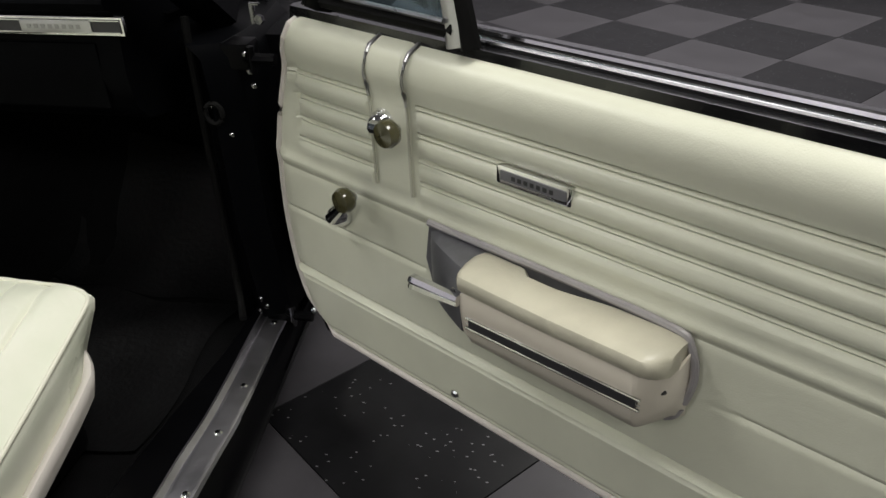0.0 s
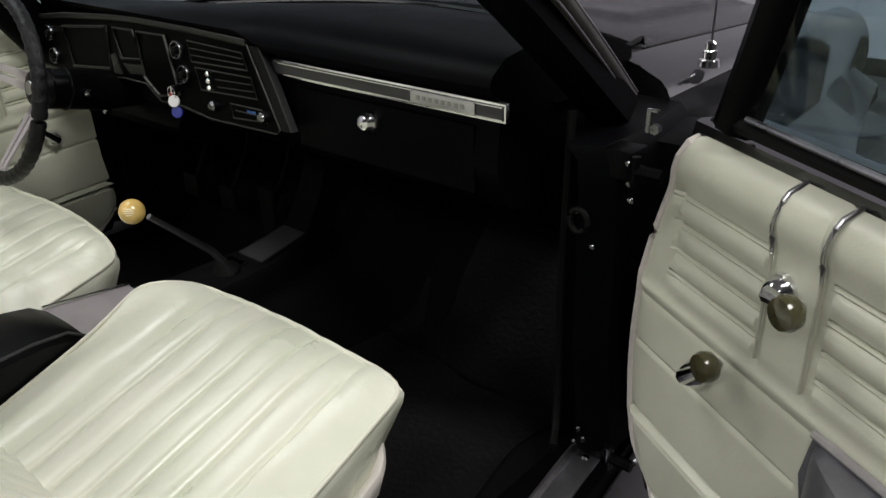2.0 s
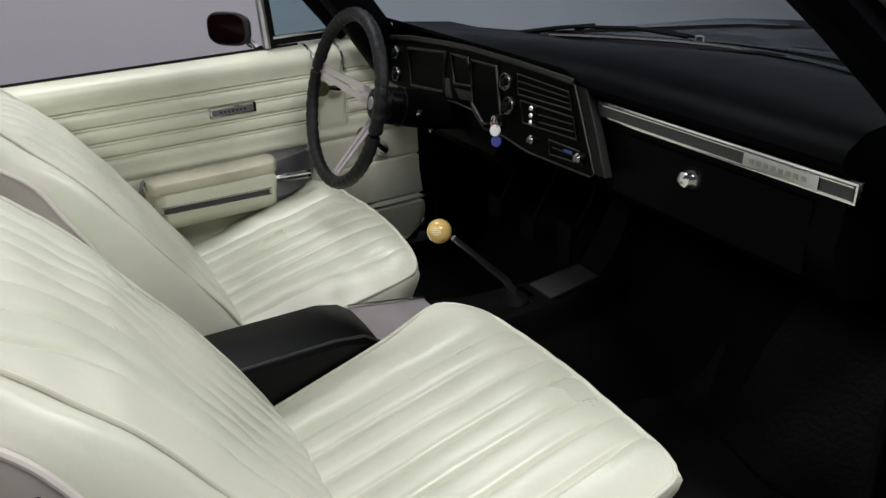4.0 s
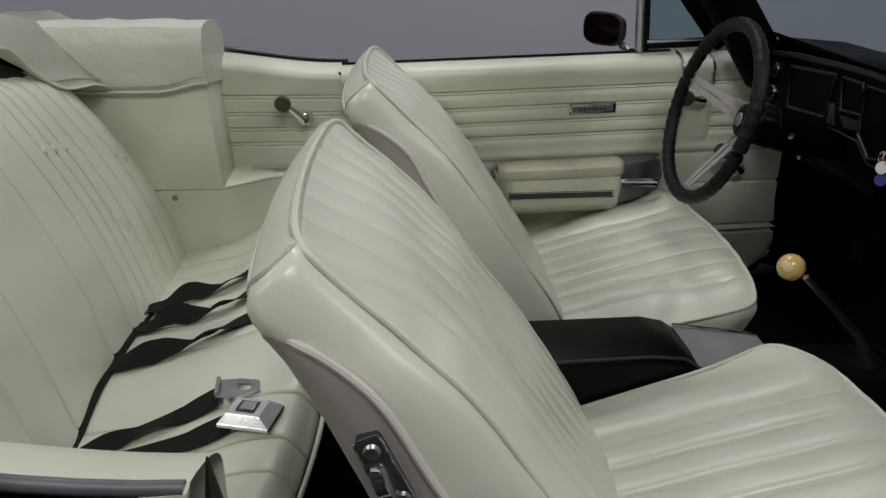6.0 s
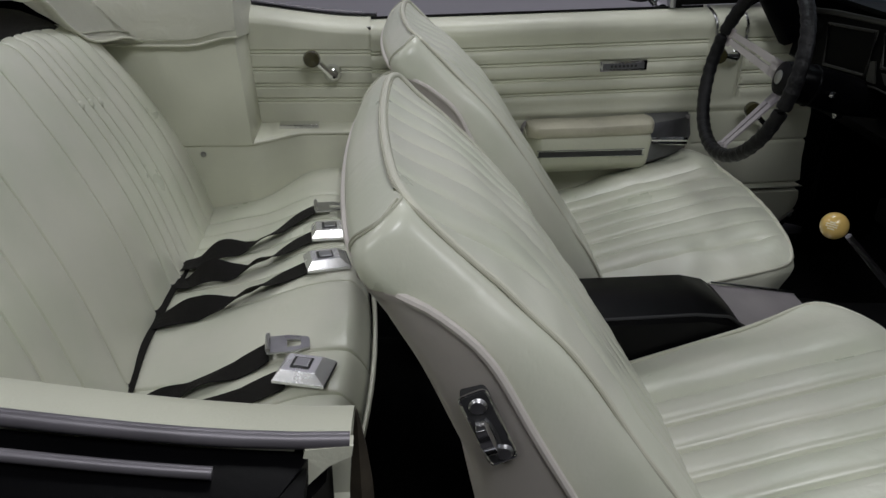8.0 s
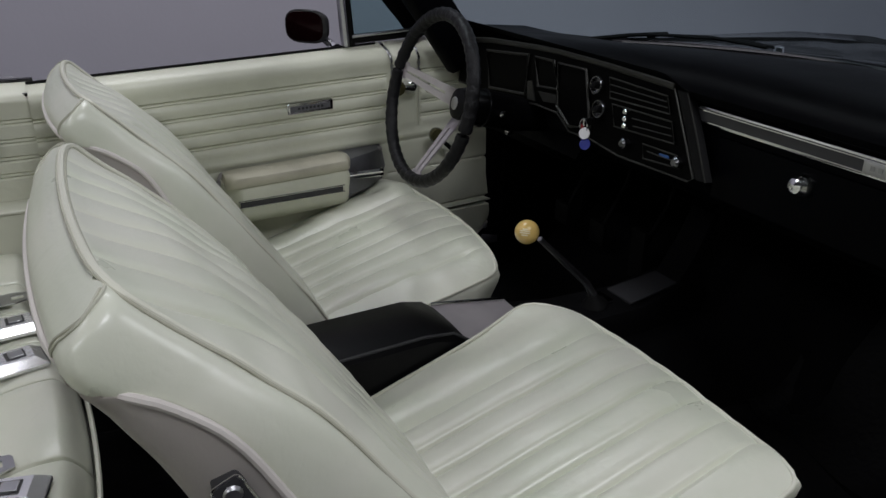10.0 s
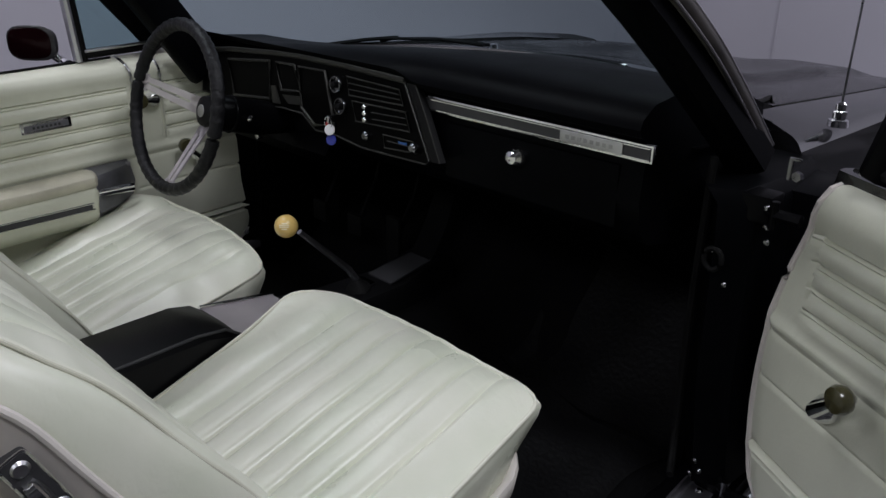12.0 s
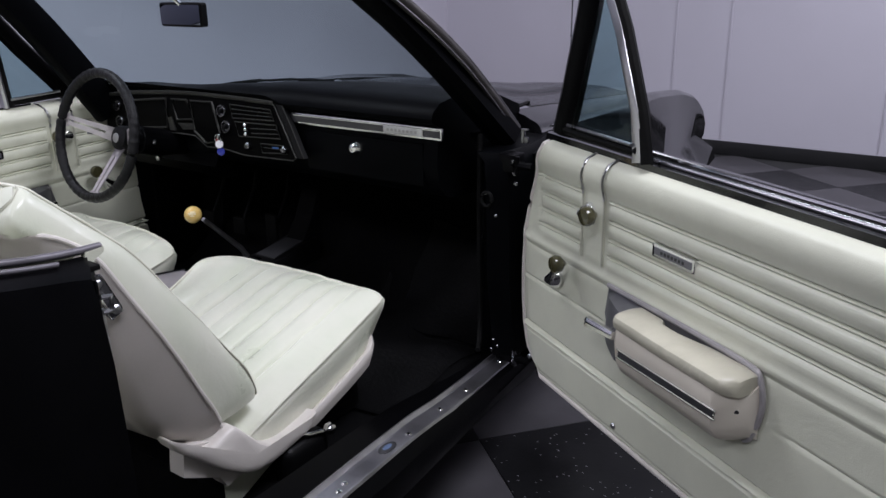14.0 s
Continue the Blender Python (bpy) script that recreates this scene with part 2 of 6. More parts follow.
def grid_surface(us, vs, fn, thick=None):
    """A sheet of fn(u, v) with an optional inner skin at the offset thick."""
    bm = bmesh.new()
    rows = [[bm.verts.new(fn(u, v)) for v in vs] for u in us]
    for a, b in zip(rows, rows[1:]):
        for i in range(len(vs) - 1):
            bm.faces.new((a[i], a[i + 1], b[i + 1], b[i]))
    if thick:
        geo = bmesh.ops.solidify(bm, geom=bm.faces[:], thickness=thick)
    return bm


def frange(a, b, n):
    return [a + (b - a) * i / (n - 1) for i in range(n)]


def sill_drop(y):
    """The sill falls a little towards the hinge pillar."""
    return 0.045 * sstep(-0.60, -0.05, y)


# floor pan, tunnel, kick panels, firewall
def floor_z(x, y):
    z = 0.235 + 0.14 * math.exp(-((x + 0.03) / 0.17) ** 4)
    z += 0.34 * sstep(0.02, 0.55, y)
    z += 0.02 * noise.noise((x * 6, y * 6, 0))
    return z


part("floor_carpet", grid_surface(frange(-0.78, 0.78, 53), frange(-1.32, 0.42, 47), lambda x, y: (x, y, floor_z(x, y))), CARPET, car, "black loop pile carpet")
part("firewall", box(0, 0.44, 0.52, 1.5, 0.04, 0.62, 0.01), BLACK_SATIN, car)
part("heel_board", box(0, -1.30, 0.30, 1.36, 0.03, 0.2, 0.008), CARPET, car)
for s in (1, -1):
    xo = 0.0 if s > 0 else -0.06
    # rocker and sill
    part("rocker_panel", loft([[(s * 0.79, y, 0.16), (s * (0.858 + k), y, 0.225), (s * (0.866 + k), y, 0.255), (s * (0.862 + k), y, 0.295 - sill_drop(y)), (s * (0.848 + 0.6 * k), y, 0.318 - sill_drop(y)), (s * 0.735, y, 0.318 - sill_drop(y)), (s * 0.72, y, 0.30 - sill_drop(y)), (s * 0.72, y, 0.16)] for y in frange(-1.3, 0.1, 15) for k in (min(0.035, max(-0.03, -0.09 * (y + 0.3))),)]), BLACK_SATIN, car)
    # hinge pillar
    part("hinge_pillar", loft([[(s * a, b, z) for a, b in ((0.70 + k, -0.02), (0.76 + k, -0.10), (0.81 + k, -0.075), (0.82 + k, 0.05), (0.80 + k, 0.20), (0.70 + k, 0.20))] for z, k in ((0.30, 0.02), (0.5, 0.0), (0.75, -0.005), (0.815, -0.010), (0.838, -0.03))]), BLACK_VINYL, car)
    part("kick_panel", box(s * 0.71, 0.18, 0.52, 0.03, 0.42, 0.62, 0.01), BLACK_VINYL, car, "black kick panel")
    # windscreen pillar
    base, top = (Vector((0.715, -0.02, 0.90)), Vector((0.655, -0.70, 1.36))) if s > 0 else (Vector((-0.690, -0.215, 0.885)), Vector((-0.590, -0.665, 1.36)))
    rings = []
    for i in range(9):
        t = i / 8 - 0.09 * (i == 0)
        c = base.lerp(top, t) + Vector((0, 0, 0.035 * math.sin(math.pi * t)))
        w = 0.052 - 0.012 * t if s > 0 else 0.070 - 0.012 * t
        d, o = Vector((0, 0.82, 0.57)) if s > 0 else Vector((0, 0.73, 0.68)), Vector((s, 0, 0))
        rings.append([c + d * w * p + o * q for p, q in ((-0.55, -0.012), (-0.4, -0.026), (0.3, -0.03), (0.95, -0.012), (1.0, 0.01), (0.7, 0.035), (-0.2, 0.04), (-0.55, 0.02))])
    part("windscreen_pillar", loft(rings), BLACK_VINYL, car, "black windscreen pillar with chrome edge")
    if s > 0:
        ch = smooth_path([Vector(q) for q in ((0.742, 0.075, 0.868), (0.745, 0.000, 0.928), (0.745, -0.090, 1.001), (0.742, -0.178, 1.070), (0.732, -0.30, 1.155), (0.712, -0.48, 1.265), (0.690, -0.66, 1.365))], 4)
    else:
        ch = [base.lerp(top, i / 8 - 0.10 * (i == 0)) + Vector((-0.038, 0.05 - 0.02 * i / 8, 0.02 + 0.035 * math.sin(math.pi * i / 8))) for i in range(9)]
    strip_ob = part("pillar_chrome_strip", tube(ch, 0.008, 8, flat=(0.007, 0.015)), PILLAR_TRIM, car, "dull weathered chrome strip")
    for off in (-0.011, 0.011):
        part("strip_edge", tube([q + Vector((s * 0.004, off * 0.62, off * 0.78)) for q in ch], 0.0022, 6), BEAD, strip_ob, "thin bright edge")
    if s > 0:
        part("opening_seal", tube(smooth_path([(0.722, -0.075, 0.880), (0.722, -0.078, 0.80), (0.722, -0.080, 0.60), (0.728, -0.086, 0.42), (0.742, -0.11, 0.345), (0.762, -0.15, 0.330)], 5), 0.007, 8), SEAL, car, "black rubber door opening seal")
# header
part("windscreen_header", loft([[(x, -0.72 + a + 0.03 * (x / 0.66) ** 2 * -1, 1.365 + b) for a, b in ((0, -0.02), (0.07, -0.01), (0.08, 0.015), (0.0, 0.03), (-0.06, 0.01))] for x in frange(-0.66, 0.66, 13)]), BLACK_VINYL, car)
# windscreen
ws = part("windscreen", grid_surface(frange(-1, 1, 25), frange(0, 1, 12), lambda u, v: (u * (0.71 - 0.06 * v), (0.42 - 1.10 * v - 0.38 * u * u * (1 - 0.75 * v) + (0.33 * v - 0.19) * max(0, -u) ** 3), 0.90 + 0.47 * v + 0.03 * math.sin(math.pi * v))), GLASS, car, "blue-green tinted windscreen glass")
ws.visible_shadow = False


# cowl, hood and wings
def belt_z(s, y):
    """Height of the belt line behind the doors, with its kick-up."""
    return 0.930 + 0.050 * sstep(-1.20, -1.58, y) if s > 0 else 0.852 + 0.034 * sstep(-1.22, -1.60, y)


def hood_z(x, y):
    edge = interp([(0.30, 0.884), (0.62, 0.863), (0.85, 0.849), (1.08, 0.834), (1.34, 0.804), (1.60, 0.745)], y)
    ridge = 0.013 * (sstep(0.12, 0.26, abs(x)) - sstep(0.42, 0.48, abs(x))) * sstep(0.45, 0.62, y)
    return edge + 0.008 * (1 - (x / 0.63) ** 2) - 0.016 * (1 - sstep(-0.6, 0.3, x)) + ridge


def hood_half(y):
    return 0.622 + 0.012 * sstep(0.25, 0.95, y)


def hood_place(u, y):
    x = u * hood_half(y)
    return (x, y + (0.21 - 0.50 * x * x) * (1 - sstep(0.34, 0.85, y)), hood_z(x, y))


part("hood", grid_surface(frange(-1, 1, 61), frange(0.34, 1.60, 44), hood_place, 0.01), BLACK_PAINT, car, "gloss black hood with two raised ridges")
part("cowl", grid_surface(frange(-0.74, 0.655, 39), frange(0, 1, 9), lambda x, t: (x, 0.10 - 0.12 * (x / 0.7) ** 2 + t * (0.44 - 0.26 * x * x), 0.885 - 0.012 * (1 - sstep(-0.6, 0.3, x)) - 0.03 * (x / 0.8) ** 2 - 0.008 * math.sin(t * 3)), 0.008), BLACK_SATIN, car, "black cowl grille below the windscreen")
part("windscreen_moulding", tube([(x, 0.448 - 0.44 * x * x, 0.898 - 0.03 * (x / 0.8) ** 2 - 0.014 * (1 - sstep(-0.6, 0.3, x))) for x in frange(-0.64, 0.62, 30)], 0.006, 8, flat=(0.009, 0.005)), DULL_BASE, car, "dull dark moulding along the windscreen base")
for sd in (1, -1):
    part("hood_gap", tube([(sd * (hood_half(y) + 0.004), hood_place(1, y)[1], hood_z(sd * hood_half(y), y) - 0.002) for y in frange(0.345, 1.58, 28)], 0.005, 6), RUBBER, car, "dark gap beside the hood")
    part("hood_seal", tube([(sd * x, y, z) for x, y, z in ((0.615, 0.375, 0.874), (0.585, 0.42, 0.884), (0.60, 0.30, 0.885), (0.66, 0.18, 0.872), (0.715, 0.10, 0.868))], 0.006, 6), RUBBER, car)
for s in (1, -1):
    # front wing: a narrow top that falls to a crease, then a tucked-in side
    rings = []
    for i, y in enumerate(frange(0.20, 1.78, 36)):
        zi = hood_z(hood_half(y), y) + 0.002
        zc = interp([(0.20, 0.856), (0.70, 0.849), (1.10, 0.838), (1.45, 0.804), (1.62, 0.768), (1.73, 0.706), (1.78, 0.64)], y)
        zi = min(zi, zc + 0.035)
        xc = 0.738 + 0.010 * math.sin(min(1, y / 1.4) * 3.14) - 0.030 * sstep(0.9, 1.6, y)
        xi = hood_half(y) + 0.010
        low = 0.30 + 0.22 * sstep(1.50, 1.78, y)
        skew = (0.055, 0.040, 0.02, 0, -0.01, -0.02, -0.02, -0.02, -0.02, 0) if i == 0 else (0,) * 10
        rings.append([(s * x, y + k, z - (0.012 if s < 0 else 0)) for (x, z), k in zip(((xi, zi), (xi + 0.04, zi - 0.35 * (zi - zc)), (xc - 0.02, zc + 0.006), (xc, zc), (xc + 0.012, zc - 0.012), (xc + 0.010, zc - 0.060), (0.728 - 0.03 * sstep(1.2, 1.68, y), min(max(0.58, low + 0.1), zc - 0.12)), (0.846 - 0.07 * sstep(1.2, 1.68, y), min(max(0.42, low + 0.03), zc - 0.16)), (0.83 - 0.08 * sstep(1.2, 1.68, y), min(low, zc - 0.20)), (xi, min(low, zc - 0.20))), skew)])
    part("front_wing", loft(rings), BLACK_PAINT, car, "gloss black front wing")
    part("wing_end", box(s * 0.80, 0.115, 0.56, 0.16, 0.15, 0.52, 0.004), BLACK_VINYL, car)
    # rear quarter
    rings = []
    for y in frange(-1.222 if s > 0 else -1.238, -2.4, 20):
        zt = belt_z(s, y)
        xo = 0.93
        k = 0.030 if s > 0 else 0.0
        # the outer skin ends a little behind the jamb face
        e = 0.034 if s > 0 and not rings else 0.0
        rings.append([(s * 0.80, y, 0.36), (s * (0.80 + k), y, zt - 0.09), (s * (0.826 + k), y, zt - 0.05), (s * (0.830 + k), y, zt - 0.006), (s * 0.905, y - e * 0.7, zt - 0.010), (s * 0.922, y - e, zt - 0.014), (s * xo, y - e, zt - 0.042), (s * (xo + 0.012), y - e, zt - 0.12), (s * (xo + 0.02), y - e, 0.60), (s * xo, y - e, 0.36), (s * (xo - 0.03), y - e, 0.24), (s * 0.795, y, 0.24)])
    part("rear_quarter", loft(rings), BLACK_SATIN, car, "gloss black rear quarter panel")
jamb = part("door_jamb", loft([[(0.80, y, 0.30), (0.86, y, 0.30), (0.920, y - 0.032, 0.30), (0.926, y - 0.034, 0.60), (0.918, y - 0.032, 0.83), (0.900, y - 0.022, 0.905), (0.862, y, 0.905), (0.82, y, 0.905)] for y in (-1.236, -1.216)]), BLACK_SATIN, car, "black rear door jamb")
part("striker", tube([(0.866, -1.216, 0.846), (0.868, -1.204, 0.847), (0.868, -1.204, 0.866), (0.866, -1.216, 0.867)], 0.004, 8), STEEL, jamb, "steel door striker")
part("lock_plate", box(0.848, -1.210, 0.826, 0.016, 0.008, 0.040, 0.003), STEEL, jamb)
part("lower_plate", box(0.858, -1.214, 0.792, 0.014, 0.007, 0.036, 0.003), STEEL, jamb)
part("jamb_bolt", lathe([(0.0, 0.006), (0.006, 0.005), (0.009, 0.0)], (0.852, -1.215, 0.770), (0, 1, 0), 12), STEEL, jamb)
# the cloth windlace widens as it drops from a pointed end
part("windlace", loft([[(0.818 + dx * w, -1.200 + dy * w, z) for dx, dy in ((-1.0, 0.2), (-0.5, 0.9), (0.5, 1.0), (1.0, 0.2), (0.6, -0.6), (-0.6, -0.6))] for z, w in ((0.920, 0.0008), (0.908, 0.003), (0.890, 0.006), (0.865, 0.009), (0.82, 0.011), (0.70, 0.012), (0.50, 0.012), (0.32, 0.012))]), AGED_RUBBER, jamb, "faded olive windlace")
# vinyl flap folded down under the end of the belt rail
part("end_wrap", loft([[(0.862 + dx, y, z) for y, z in ((-1.200, 0.932), (-1.226, 0.930), (-1.232, 0.906), (-1.228, 0.903), (-1.214, 0.918), (-1.201, 0.925))] for dx in (-0.006, 0.0, 0.003)]), VINYL, jamb, "ivory vinyl wrapped end")
part("belt_cap", box(0.880, -1.262, 0.917, 0.026, 0.075, 0.008, 0.003), RUBBER, jamb, "dark belt end cap")
part("jamb_lip", tube([(0.900, -1.240, 0.905), (0.918, -1.250, 0.83), (0.926, -1.252, 0.62)], 0.003, 6), BLACK_SATIN, jamb)
for s in (1, -1):
    part("quarter_seal", tube([(s * (0.860 if s > 0 else 0.830), y, belt_z(s, y) + 0.002) for y in frange(-1.202 if s > 0 else -1.225, -1.80, 22)], 0.005, 10), BEAD, car, "thin dull metal bead")
    part("outer_bead", tube([(s * (0.882 if s > 0 else 0.846), y, belt_z(s, y) - 0.003) for y in frange(-1.272 if s > 0 else -1.31, -1.80, 22)], 0.0036, 10), BEAD, car, "thin dull metal bead")
part("rear_deck", grid_surface(frange(-0.80, 0.80, 17), frange(-2.02, -3.0, 8), lambda x, y: (x, y, 0.955 - 0.03 * (x / 0.8) ** 2), 0.01), BLACK_PAINT, car)

# sill plate on the open side
sill = thing("sill_plate", (0.835, -0.55, 0.352), "scuffed aluminium door sill plate screwed to the black rocker", "sill plate")
prof = [(0.000, 0.318), (0.001, 0.331), (0.006, 0.333), (0.010, 0.3275), (0.013, 0.3245), (0.018, 0.3262), (0.023, 0.3245), (0.048, 0.3245), (0.054, 0.322), (0.057, 0.316), (0.052, 0.314)]


def sill_x(y):
    return 0.784 - 0.052 * (y + 0.1) - 0.026 * sstep(-0.45, -0.06, y)


part("plate", loft([[(sill_x(y) + x, y, z - sill_drop(y) + 0.0012 * noise.noise((x * 40, y * 9, 0.3))) for x, z in prof] for y in frange(-1.16, -0.050, 42)]), ALUM, sill)
for y, dx in ((-1.08, 0.036), (-0.80, 0.040), (-0.775, 0.034), (-0.566, 0.042), (-0.430, 0.036), (-0.30, 0.036), (-0.090, 0.034)):
    part("screw", lathe([(0.0, 0.0035), (0.0045, 0.003), (0.0075, 0.0)], (sill_x(y) + dx, y, 0.3245 - sill_drop(y)), (0, 0, 1), 12), CHROME, sill)
badge = part("maker_badge", loft([[(sill_x(-0.633) + 0.034 + 0.014 * k * math.cos(t), -0.633 + 0.026 * k * math.sin(t), 0.3245 + zz) for t in frange(0, 2 * math.pi * 27 / 28, 28)] for zz, k in ((0, 1.0), (0.002, 0.97), (0.0028, 0.88))]), DARK_GREY, sill, "small oval dark badge")
part("badge_inlay", loft([[(sill_x(-0.633) + 0.034 + 0.007 * k * math.cos(t), -0.633 + 0.014 * k * math.sin(t), 0.3270 + zz) for t in frange(0, 2 * math.pi * 19 / 20, 20)] for zz, k in ((0, 1.0), (0.0012, 0.9))]), BLUE_GREY, badge, "blue grey emblem")

# ---------------------------------------------------------------- doors
ANG = radians(58.5)
HINGE = Vector((0.868, -0.082, 0))


def right_door(u, w, z):
    return (HINGE.x + math.sin(ANG) * u - math.cos(ANG) * w, HINGE.y - math.cos(ANG) * u - math.sin(ANG) * w, z)


def left_door(u, w, z):
    zz = z if z < 0.83 else 0.83 + (z - 0.83) * 0.72
    return (-0.735 + w, -0.045 - u, zz + 0.012 - 0.038 * u)


LINES_UP = (0.810, 0.768, 0.729, 0.692)
PANEL_TOP = 0.905


def groove(z, c, width, depth):
    d = abs(z - c)
    return -depth * max(0, 1 - d / width) ** 0.8


def panel_w(u, z):
    """Relief of the door trim above its plane."""
    w = 0.0
    w += 0.03 * sstep(0.80, 0.84, z) * (1 - 0.6 * sstep(0.875, 0.905, z) ** 2) - 0.03 * sstep(0.80, 0.84, z)
    w += 0.012 * math.exp(-((z - 0.852) / 0.03) ** 2)
    w -= 0.05 * max(0, (z - 0.878) / 0.03) ** 2
    inband = (0.23 > u > 0.055 or u > 0.33) and z > 0.655
    if inband:
        for c in LINES_UP:
            w += groove(z, c, 0.004, 0.006) + groove(z, c - 0.008, 0.0035, 0.004)
            w += 0.0055 * math.exp(-((z - c + 0.022) / 0.011) ** 2)
    elif 0.245 < u < 0.315 and z > 0.655:
        w += 0.004
    if abs(u - 0.055) < 0.006 and 0.66 < z < 0.82:
        w -= 0.004
    w += 0.006 * math.exp(-((z - 0.642) / 0.011) ** 2) - 0.004 * math.exp(-((z - 0.660) / 0.004) ** 2) - 0.003 * math.exp(-((z - 0.626) / 0.004) ** 2)
    w += groove(z, 0.540 if u < 0.33 or u > 0.83 else 0.0, 0.005, 0.004)
    w += groove(z, 0.415, 0.006, 0.008) + groove(z, 0.398, 0.006, 0.008) + 0.005 * math.exp(-((z - 0.407) / 0.004) ** 2)
    w += groove(z, 0.300, 0.006, 0.003)
    return w


def outline_u0(z):
    """Front edge of the panel, bowed and cut back towards the top."""
    t = (z - 0.29) / 0.615
    return 0.02 - 0.065 * math.sin(min(1, max(0, t)) ** 0.8 * math.pi) * (1 - 0.3 * t) + 0.10 * max(0, t - 0.62) ** 1.3 * 1.5 + 0.05 * max(0, 0.09 - t) * 8


def chrome_crank(parent, fn, u, z, knob_u, knob_z, arm=True):
    o = Vector(fn(u, 0.0, z))
    nrm = (Vector(fn(u, 1, z)) - o).normalized()
    c = part("window_crank", lathe([(0.022, 0.0), (0.022, 0.005), (0.020, 0.010), (0.0165, 0.018), (0.013, 0.025), (0.007, 0.030), (0.0, 0.031)], o, nrm, 22), CHROME, parent, "chrome window crank with amber knob")
    k = Vector(fn(knob_u, 0.0, knob_z))
    bm = tube([o + nrm * 0.026, o.lerp(k, 0.5) + nrm * 0.030, k + nrm * 0.030], [0.011, 0.008, 0.009], 8)
    part("crank_arm", bm, CHROME, c)
    part("crank_knob", lathe([(0.007, 0.028), (0.010, 0.032), (0.019, 0.040), (0.021, 0.050), (0.018, 0.058), (0.0, 0.061)], k, nrm, 18), AMBER, c, "aged amber knob")
    return c


def make_door(fn, side):
    d = thing("door_1" if side > 0 else "door_2", Vector(fn(0.5, 0, 0.3)), "open black car door with ivory vinyl trim panel" if side > 0 else "closed black car door with ivory vinyl trim panel", "car door", "car doors", "structure")
    # trim panel
    zs = sorted(set([round(z, 4) for z in frange(0.288, PANEL_TOP, 60)] + [c + e for c in (*LINES_UP, 0.640, 0.54, 0.407, 0.300) for e in (-0.016, -0.012, -0.008, -0.004, 0, 0.004, 0.008)]))
    us = sorted(set([round(i * 0.02, 3) for i in range(59)] + [0.050, 0.055, 0.060, 0.228, 0.232, 0.243, 0.247, 0.313, 0.317, 0.328, 0.332]))
    bm = bmesh.new()
    rows = []
    for z in zs:
        u0 = outline_u0(z)
        row = []
        for u in us:
            uu = max(u, 0) + u0 * max(0, 1 - u / 0.2) if u < 0.2 else u
            edge = min(1, max(0.0, (u) / 0.02))
            w = panel_w(uu, z) - 0.012 * (1 - edge) ** 2 - (0.010 * max(0, (0.30 - z) / 0.012) ** 2)
            row.append(bm.verts.new(fn(uu, w, z)))
        rows.append(row)
    for a, b in zip(rows, rows[1:]):
        for i in range(len(us) - 1):
            bm.faces.new((a[i], a[i + 1], b[i + 1], b[i]))
    part("trim_panel", bm, VINYL, d, "ivory vinyl door trim panel with horizontal pleats")
    # edge rim of the panel
    rim = [(outline_u0(z), panel_w(0.03, z) - 0.010, z) for z in frange(0.90, 0.30, 30)] + [(u, -0.004, 0.286) for u in frange(0.07, 1.16, 20)]
    part("panel_edge", tube(rim, 0.006, 8, fn=lambda p: fn(*p)), PLASTIC_IVORY, d)
    # shell behind
    shell = []
    for z, a, b in ((0.27, 0.03, 0.05), (0.40, -0.045, 0.12), (0.60, -0.05, 0.17), (0.80, 0.0, 0.16), (0.885 if side > 0 else 0.868, 0.04, 0.13), (0.905 if side > 0 else 0.882, 0.045, 0.10)):
        shell.append([fn(u, w, z) for u, w in ((a, -0.016), (1.165, -0.016), (1.175, -0.03), (1.175, -b), (0.6, -b - 0.012), (a + 0.01, -b), (a - 0.008, -0.03))])
    part("door_shell", loft(shell), BLACK_PAINT, d, "gloss black door shell")
    # belt weatherstrip and chrome
    low = 0.0 if side > 0 else 0.022
    part("belt_chrome", tube([fn(u, -0.066, 0.910 - low) for u in frange(0.36, 1.16, 12)], 0.006, 8, flat=(0.005, 0.006)), CHROME, d, "bright chrome belt moulding")
    part("window_channel", loft([[fn(u, w, z) for w, z in ((-0.030, 0.878), (-0.030, 0.902 - low), (-0.036, 0.908 - low), (-0.062, 0.908 - low), (-0.075, 0.902 - low), (-0.075, 0.878))] for u in frange(0.05, 1.165, 14)]), RUBBER, d)
    part("inner_chrome", tube([fn(u, -0.025 if side > 0 else -0.043, 0.900 if side > 0 else 0.905) for u in frange(0.34, 1.16, 12)], 0.003, 8), STEEL if side > 0 else RUBBER, d)
    part("inner_channel_lip", tube([fn(u, -0.036, 0.909 - low) for u in frange(0.36, 1.16, 12)], 0.003, 6), STEEL, d)
    # door glass wound down, its top edge in the channel
    part("glass_edge", box(0, 0, 0, 1, 1, 1, 0, fn=lambda p: fn(0.76 + p[0] * 0.78, -0.046 + p[1] * 0.006, 0.894 - low + p[2] * 0.03)), GLASS, d)
    # chrome bands
    for c in (0.238, 0.315):
        pts = [(c + 0.010 * sstep(0.80, 0.9, z), panel_w(0.28, z) + 0.001, z) for z in frange(0.665, 0.904, 26)]
        part("strap_seam", tube(pts[:17], 0.0022, 6, fn=lambda p: fn(*p)), STITCH, d)
        pts = pts[15:]
        part("chrome_band", tube(pts, 0.004, 8, fn=lambda p: fn(*p), flat=(0.0038, 0.0022)), STEEL, d, "narrow chrome band")
    # name plate
    pl = part("name_plate", box(0, 0, 0, 1, 1, 1, 0.06, fn=lambda p: fn(0.538 + p[0] * 0.118, 0.002 + p[1] * 0.010, 0.755 + p[2] * 0.026)), CHROME, d, "small chrome framed plate")
